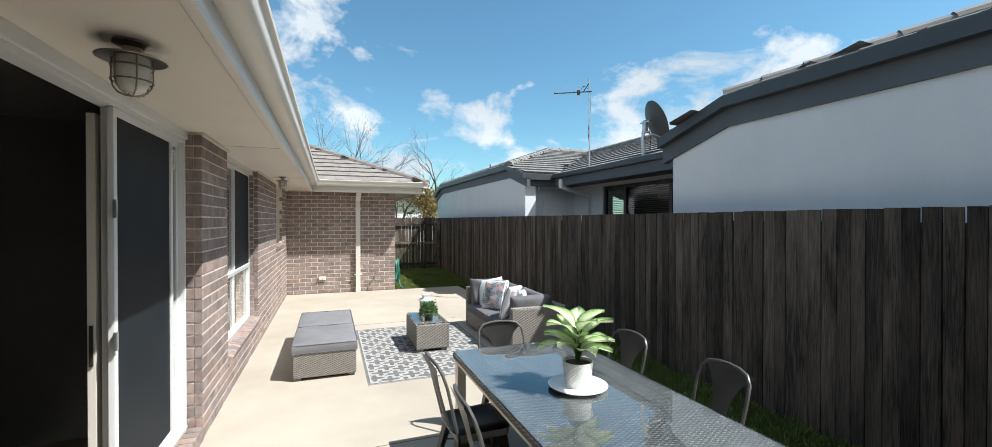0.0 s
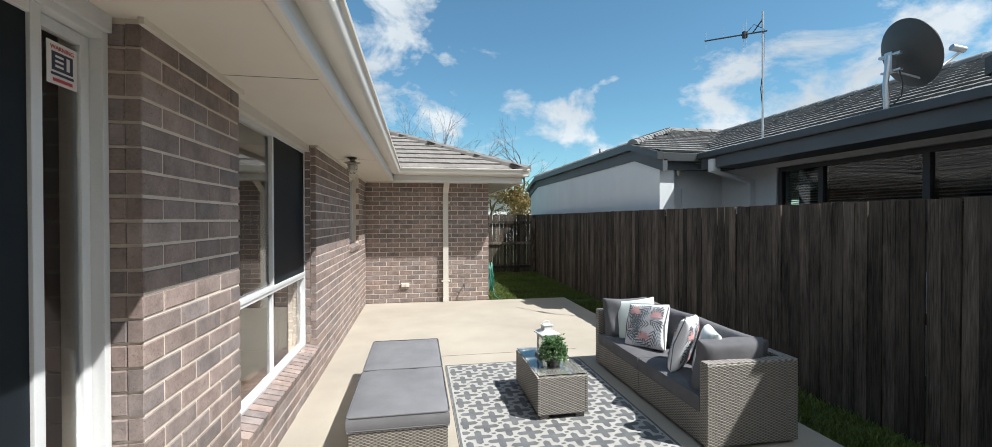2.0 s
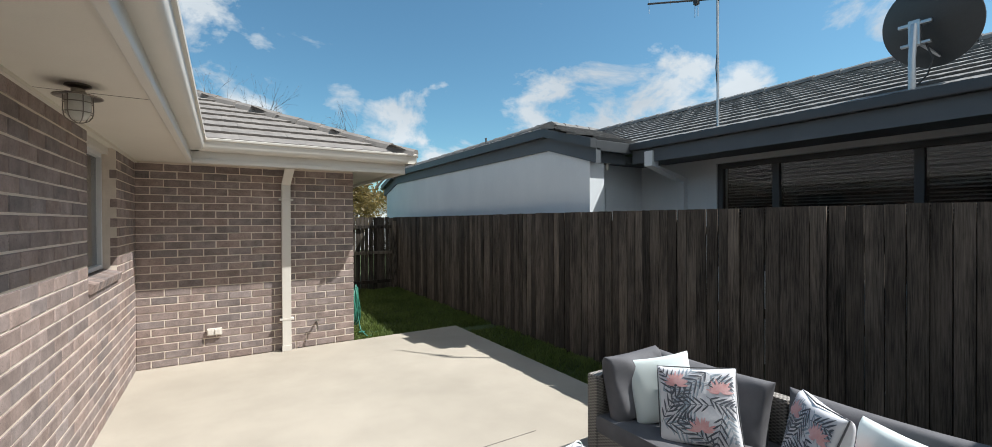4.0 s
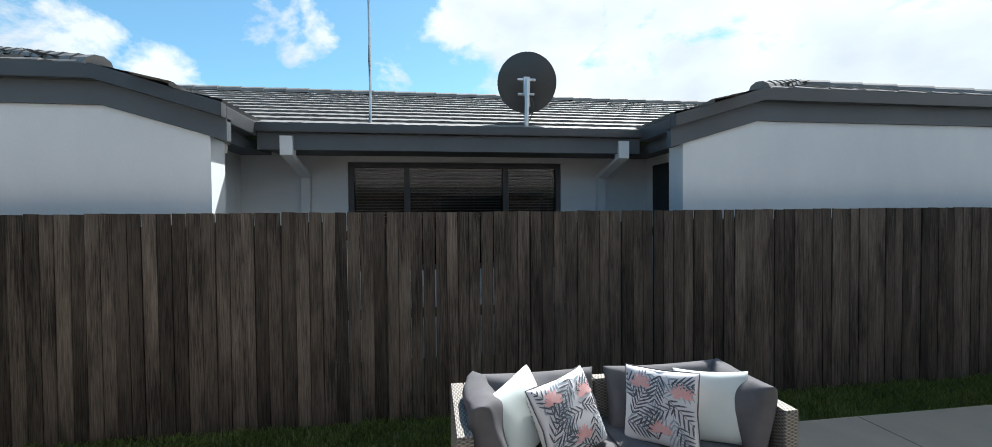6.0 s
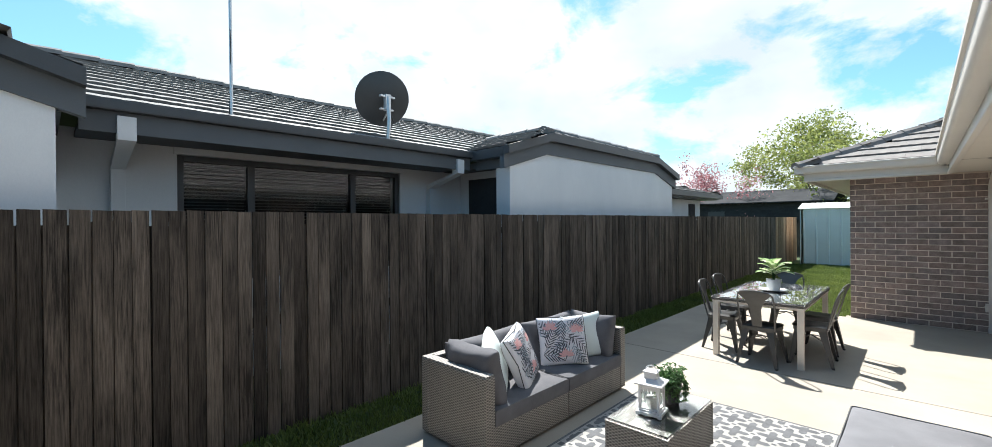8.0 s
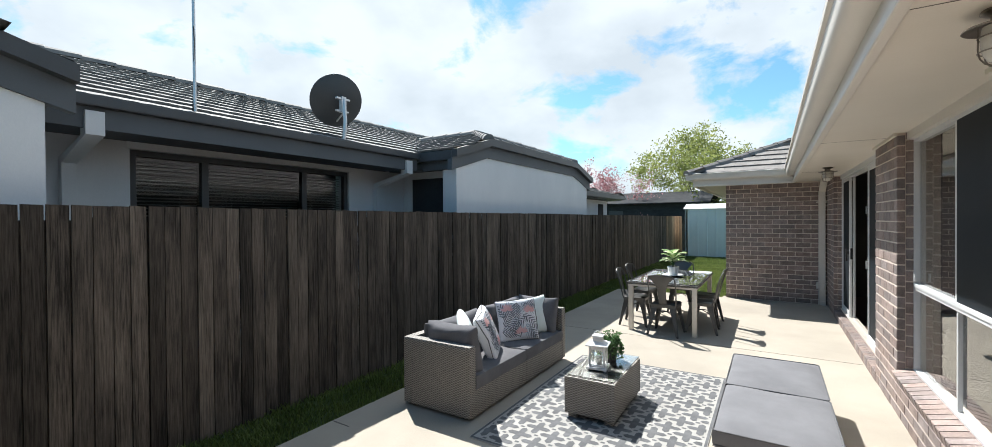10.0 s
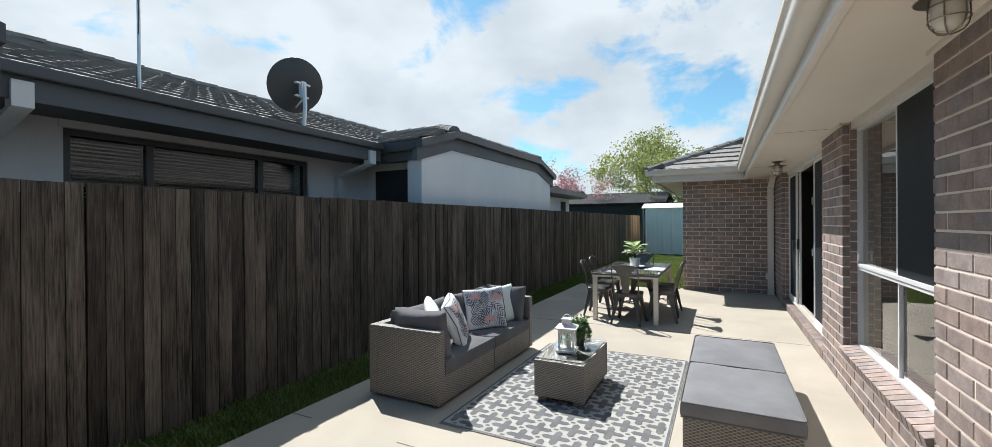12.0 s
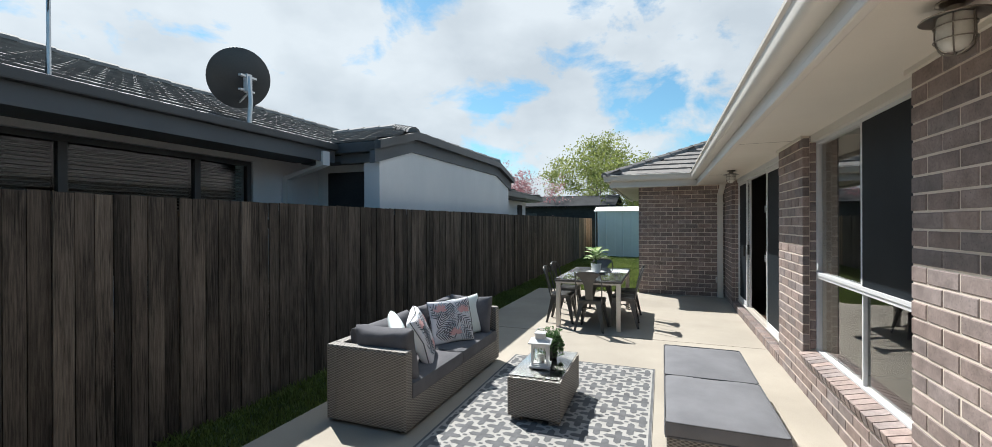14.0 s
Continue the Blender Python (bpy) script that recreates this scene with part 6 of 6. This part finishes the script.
part("window", boxes((8.2, 9.1, -18.96, -18.93, 1.0, 2.1), bevel=0.01), CHARCOAL, barn)
far_h = thing("white_house", "pale rendered house far behind the back fence", "house")
part("wall", boxes((1.0, 9.0, 30.0, 38.0, -0.2, 3.0)), RENDER_LIGHT, far_h)
part("roof", boxes((0.7, 9.3, 29.6, 38.4, 3.0, 3.2), bevel=0.02), CHARCOAL, far_h)


# ---- trees ----
def grow(bm, p, d, length, rad, depth, r, tips, spread, bend=0.15, droop=0.0):
    pts, rs = [p], [rad]
    steps = 4
    for k in range(steps):
        d = (d + Vector((r.gauss(0, bend), r.gauss(0, bend), r.gauss(0, bend * 0.6) - droop))).normalized()
        p = p + d * length / steps
        pts.append(p)
        rs.append(rad * (1 - 0.45 * (k + 1) / steps))
    tube(bm, pts, rs, 6 if depth > 1 else 4)
    if depth == 0:
        tips.append((p, d))
        return
    for k in range(r.choice((2, 3, 3))):
        q = r.uniform(0.45, 1.0) if k else 1.0
        i = min(steps - 1, int(q * steps))
        base = pts[i].lerp(pts[i + 1], q * steps - i) if i < steps else pts[-1]
        a = r.uniform(0, math.tau)
        o = d.orthogonal().normalized()
        side = (o * math.cos(a) + d.cross(o) * math.sin(a))
        nd = (d + side * spread * r.uniform(0.6, 1.2)).normalized()
        grow(bm, base, nd, length * r.uniform(0.66, 0.86), rs[i] * 0.62, depth - 1, r, tips, spread, bend, droop)
        if depth <= 2:
            tips.append((base, nd))


def tree(name, at, height, depth, seed, bark, leaf_mat, label, per_tip=14, leaf=0.09, cloud=0.35, spread=0.75, trunk=0.12):
    r = random.Random(seed)
    t = thing(name, label, "tree", at=pose(*at))
    bm = bmesh.new()
    tips = []
    for k in range(3):
        grow(bm, Vector((r.uniform(-0.1, 0.1), r.uniform(-0.1, 0.1), 0)), Vector((r.gauss(0, 0.3), r.gauss(0, 0.3), 1)).normalized(), height * 0.32, trunk * r.uniform(0.7, 1), depth, r, tips, spread)
    part("trunk", bm, bark, t)
    if leaf_mat is not None:
        verts, faces = [], []
        for p, d in tips:
            for _ in range(per_tip):
                q = p + Vector((r.gauss(0, cloud), r.gauss(0, cloud), r.gauss(0, cloud * 0.7)))
                n = Vector((r.gauss(0, 1), r.gauss(0, 1), r.gauss(0.4, 1))).normalized()
                u = n.orthogonal().normalized()
                ang = r.uniform(0, math.tau)
                u = (u * math.cos(ang) + n.cross(u) * math.sin(ang)) * leaf * r.uniform(0.6, 1.3)
                w = n.cross(u) * 0.55
                b = len(verts)
                verts += [q + u, q + w, q - u, q - w]
                faces.append((b, b + 1, b + 2, b + 3))
        me = bpy.data.meshes.new("crown")
        me.from_pydata([tuple(v) for v in verts], [], faces)
        me.materials.append(leaf_mat)
        c = new("crown", me)
        c.parent = t
    return t


tree("tree", (3.8, -22.0, -0.1), 8.6, 5, 11, BARK, SPRING_LEAF, "broad tree in fresh yellow-green spring leaf", 26, 0.085, 0.26, 0.8, 0.16)
tree("tree", (10.2, -21.0, -0.1), 6.6, 4, 23, BARK, PINK_LEAF, "small plum tree in pink-red blossom", 16, 0.07, 0.22, 0.7, 0.10)
tree("tree", (-0.3, 25.0, -0.1), 8.6, 5, 31, TWIG, None, "bare winter tree with fine grey twigs", spread=0.42, trunk=0.24)
tree("tree", (4.5, 26.0, -0.1), 7.4, 5, 37, TWIG, None, "bare winter tree with fine brown twigs", spread=0.42, trunk=0.21)
tree("shrub", (4.6, 21.0, -0.1), 3.6, 4, 41, TWIG, GOLD_LEAF, "golden-brown leafy shrub behind the fence", 10, 0.07, 0.20, 0.7, 0.06)
tree("shrub", (7.6, -17.0, -0.1), 2.6, 4, 43, TWIG, None, "bare tangled shrub behind the back fence", spread=0.9, trunk=0.05)

# ---- grass ----
def grass(regions, seed, label):
    r = random.Random(seed)
    verts, faces = [], []
    for x0, x1, y0, y1, count, hmin, hmax in regions:
        for _ in range(count):
            x, y = r.uniform(x0, x1), r.uniform(y0, y1)
            h = r.uniform(hmin, hmax) * (0.7 + 0.6 * noise.noise((x * 2.2, y * 2.2, seed)))
            a = r.uniform(0, math.tau)
            w = 0.004 + 0.003 * r.random()
            lx, ly = r.gauss(0, 0.45) * h, r.gauss(0, 0.45) * h
            cx, cy = math.cos(a) * w, math.sin(a) * w
            b = len(verts)
            verts += [(x - cx, y - cy, LAWN_Z - 0.005), (x + cx, y + cy, LAWN_Z - 0.005), (x + lx * 0.5 + cx * 0.7, y + ly * 0.5 + cy * 0.7, LAWN_Z + h * 0.6), (x + lx * 0.5 - cx * 0.7, y + ly * 0.5 - cy * 0.7, LAWN_Z + h * 0.6), (x + lx, y + ly, LAWN_Z + h)]
            faces += [(b, b + 1, b + 2, b + 3), (b + 3, b + 2, b + 4)]
    me = bpy.data.meshes.new("grass")
    me.from_pydata(verts, [], faces)
    me.materials.append(GRASS)
    tagged(new("grass", me), label, "grass", kind="stuff")


grass(((3.06, 3.70, -0.3, 10.1, 26000, 0.03, 0.10), (1.56, 3.70, 10.36, 14.85, 36000, 0.03, 0.10), (1.56, 1.95, 10.36, 11.2, 2500, 0.06, 0.17),
       (0.90, 3.70, -5.0, -0.64, 46000, 0.03, 0.09), (0.90, 3.70, -11.0, -5.0, 36000, 0.04, 0.10), (3.06, 3.70, -0.64, -0.3, 900, 0.03, 0.09)), 8, "short green lawn grass with longer tufts at the edges")

# ---- dim dining furniture indoors ----
it = thing("dining_table", "white dining table in the dim room", "dining table")
part("tabletop", boxes((-3.6, -2.3, 3.0, 3.88, 0.72, 0.76), bevel=0.005), WHITE, it)
for x in (-3.5, -2.47):
    for y in (3.08, 3.72):
        part("leg", boxes((x, x + 0.07, y, y + 0.07, 0.06, 0.72)), WHITE, it)
for x, y in ((-2.15, 2.55), (-2.75, 2.62), (-3.4, 2.6)):
    ch = thing("dining_chair", "dark upholstered indoor chair with white legs", "chair", "indoor chairs")
    part("seat", boxes((x - 0.21, x + 0.21, y - 0.2, y + 0.22, 0.48, 0.56), bevel=0.02), GREY_CUSHION, ch)
    part("backrest", boxes((x - 0.21, x + 0.21, y - 0.25, y - 0.19, 0.50, 1.02), bevel=0.02), GREY_CUSHION, ch)
    for sx in (-0.18, 0.14):
        for sy in (-0.2, 0.16):
            part("leg", boxes((x + sx, x + sx + 0.04, y + sy, y + sy + 0.04, 0.06, 0.48), bevel=0.004), WHITE, ch)

# ---- bricks, one by one ----
BRICK_MESH = {}


def brick_mesh(length, depth=0.05, height=0.0745):
    key = (round(length, 3), depth, height)
    if key not in BRICK_MESH:
        bm = bmesh.new()
        box(bm, 0, key[0], -depth, 0, 0, height)
        e = [q for q in bm.edges if all(abs(v.co.y) < 1e-6 for v in q.verts)]
        bmesh.ops.bevel(bm, geom=e, offset=0.004, segments=1, affect="EDGES")
        BRICK_MESH[key] = mesh_of("brick", bm, BRICK)
    return BRICK_MESH[key]


brick_rng = random.Random(12)


def lay_bricks(wall, at, turn, length, z0, z1, holes=(), depth=0.05, most=300):
    """Running bond on a face that starts at the point at and runs along the angle turn, facing the reader's left-hand normal; holes: (from, to, low, high)."""
    course, unit = 0.086, 0.24
    count = 0
    rest_v, rest_f = [], []
    frame_m = pose(*at, 0, 0, turn)
    for c in range(int(math.ceil((z1 - z0) / course - 0.2))):
        z = z0 + c * course + 0.005
        spans = [(0.0, length)]
        for a, b, lo, hi in holes:
            if lo - 0.03 < z - z0 + z0 < hi - 0.03:
                cut = []
                for s, e in spans:
                    if b <= s or a >= e:
                        cut.append((s, e))
                    else:
                        if a > s:
                            cut.append((s, a))
                        if b < e:
                            cut.append((b, e))
                spans = cut
        for s, e in spans:
            u = -unit / 2 * (c % 2)
            while u < e - 0.035:
                a, b = max(u, s), min(u + unit - 0.0115, e)
                u += unit
                if e - b < 0.035:
                    b = e
                if b - a < 0.025:
                    continue
                m = frame_m @ pose(a, brick_rng.gauss(0, 0.0007), z + brick_rng.gauss(0, 0.0006), brick_rng.gauss(0, 0.15), 0, brick_rng.gauss(0, 0.1))
                me = brick_mesh(b - a, depth, min(0.0745, z1 - z))
                if count < most:
                    ob = new("brick", me)
                    ob.parent, ob.matrix_basis = wall, m
                    count += 1
                else:
                    base = len(rest_v)
                    rest_v += [tuple(m @ v.co) for v in me.vertices]
                    rest_f += [[base + k for k in p.vertices] for p in me.polygons]
    if rest_v:
        me = bpy.data.meshes.new("bricks")
        me.from_pydata(rest_v, [], rest_f)
        me.materials.append(BRICK)
        ob = new("bricks", me)
        ob.parent = wall
        ob["kind"] = "stuff"


# faces along the patio look to +x: run along -y so that local -y depth goes into the wall
lay_bricks(wall_house, (WALL_X, 4.605, 0), -90, 4.605 - 3.76, 0.0, 2.25)
lay_bricks(wall_house, (WALL_X, 6.40, 0), -90, 6.40 - 4.605, 0.0, 0.30)
lay_bricks(wall_house, (WALL_X, WING_N, 0), -90, WING_N - 6.40, 0.0, 2.25, holes=((WING_N - 9.45, WING_N - 8.45, 1.08, 3.0),))
lay_bricks(wall_house, (WALL_X, 0.42, 0), -90, 0.42 - WING_S, 0.0, 2.25)
# reveals beside door and windows
lay_bricks(wall_house, (WALL_X - 0.055, 3.76, 0), 180, 0.10, 0.0, 2.25)
lay_bricks(wall_house, (-0.85, 4.605, 0), 0, 0.055, 0.30, 2.25)
lay_bricks(wall_house, (-0.90, 0.42, 0), 0, 0.105, 0.0, 2.25)
lay_bricks(wall_house, (WALL_X - 0.055, 6.40, 0), 180, 0.10, 0.30, 2.25)
# wings
lay_bricks(wall_wing_n, (WING_N_X, WING_N, 0), 180, WING_N_X - WALL_X, 0.0, 2.25)
lay_bricks(wall_wing_n, (WING_N_X, 11.8, 0), -90, 11.8 - WING_N - 0.055, 0.0, 2.25, most=0)
lay_bricks(wall_wing_s, (WALL_X, WING_S, 0), 0, WING_S_X - WALL_X, 0.0, 2.25)
lay_bricks(wall_wing_s, (WING_S_X, WING_S - 0.055, 0), -90, 2.4, 0.0, 2.25, most=0)
# sloping header sills and the door step
for name_y0, name_y1, zt in ((4.605, 6.40, 0.385), (8.45, 9.45, 1.185)):
    n = round((name_y1 - name_y0) / 0.086)
    w = (name_y1 - name_y0) / n
    me = brick_mesh(w - 0.010, 0.13, 0.07)
    core = setting("window_sill", boxes((-0.86, WALL_X - 0.002, name_y0, name_y1, zt - 0.10, zt - 0.038)), MORTAR, "sloping brown brick header sill", "sill")
    for k in range(n):
        ob = new("brick", me)
        ob.parent = core
        ob.matrix_basis = pose(WALL_X + 0.018, name_y0 + (k + 1) * w - 0.005, zt - 0.098, 0, 0, -90) @ pose(0, 0, 0, -14, 0, 0)
step = setting("door_step", boxes((-0.86, WALL_X - 0.002, 0.42, 3.76, 0.0, 0.09)), MORTAR, "brown brick-on-edge door step", "step")
n = round((3.76 - 0.42) / 0.086)
w = (3.76 - 0.42) / n
me = brick_mesh(w - 0.010, 0.10, 0.10)
for k in range(n):
    ob = new("brick", me)
    ob.parent = step
    ob.matrix_basis = pose(WALL_X + 0.004, 0.42 + (k + 1) * w - 0.005, 0.0, 0, 0, -90)
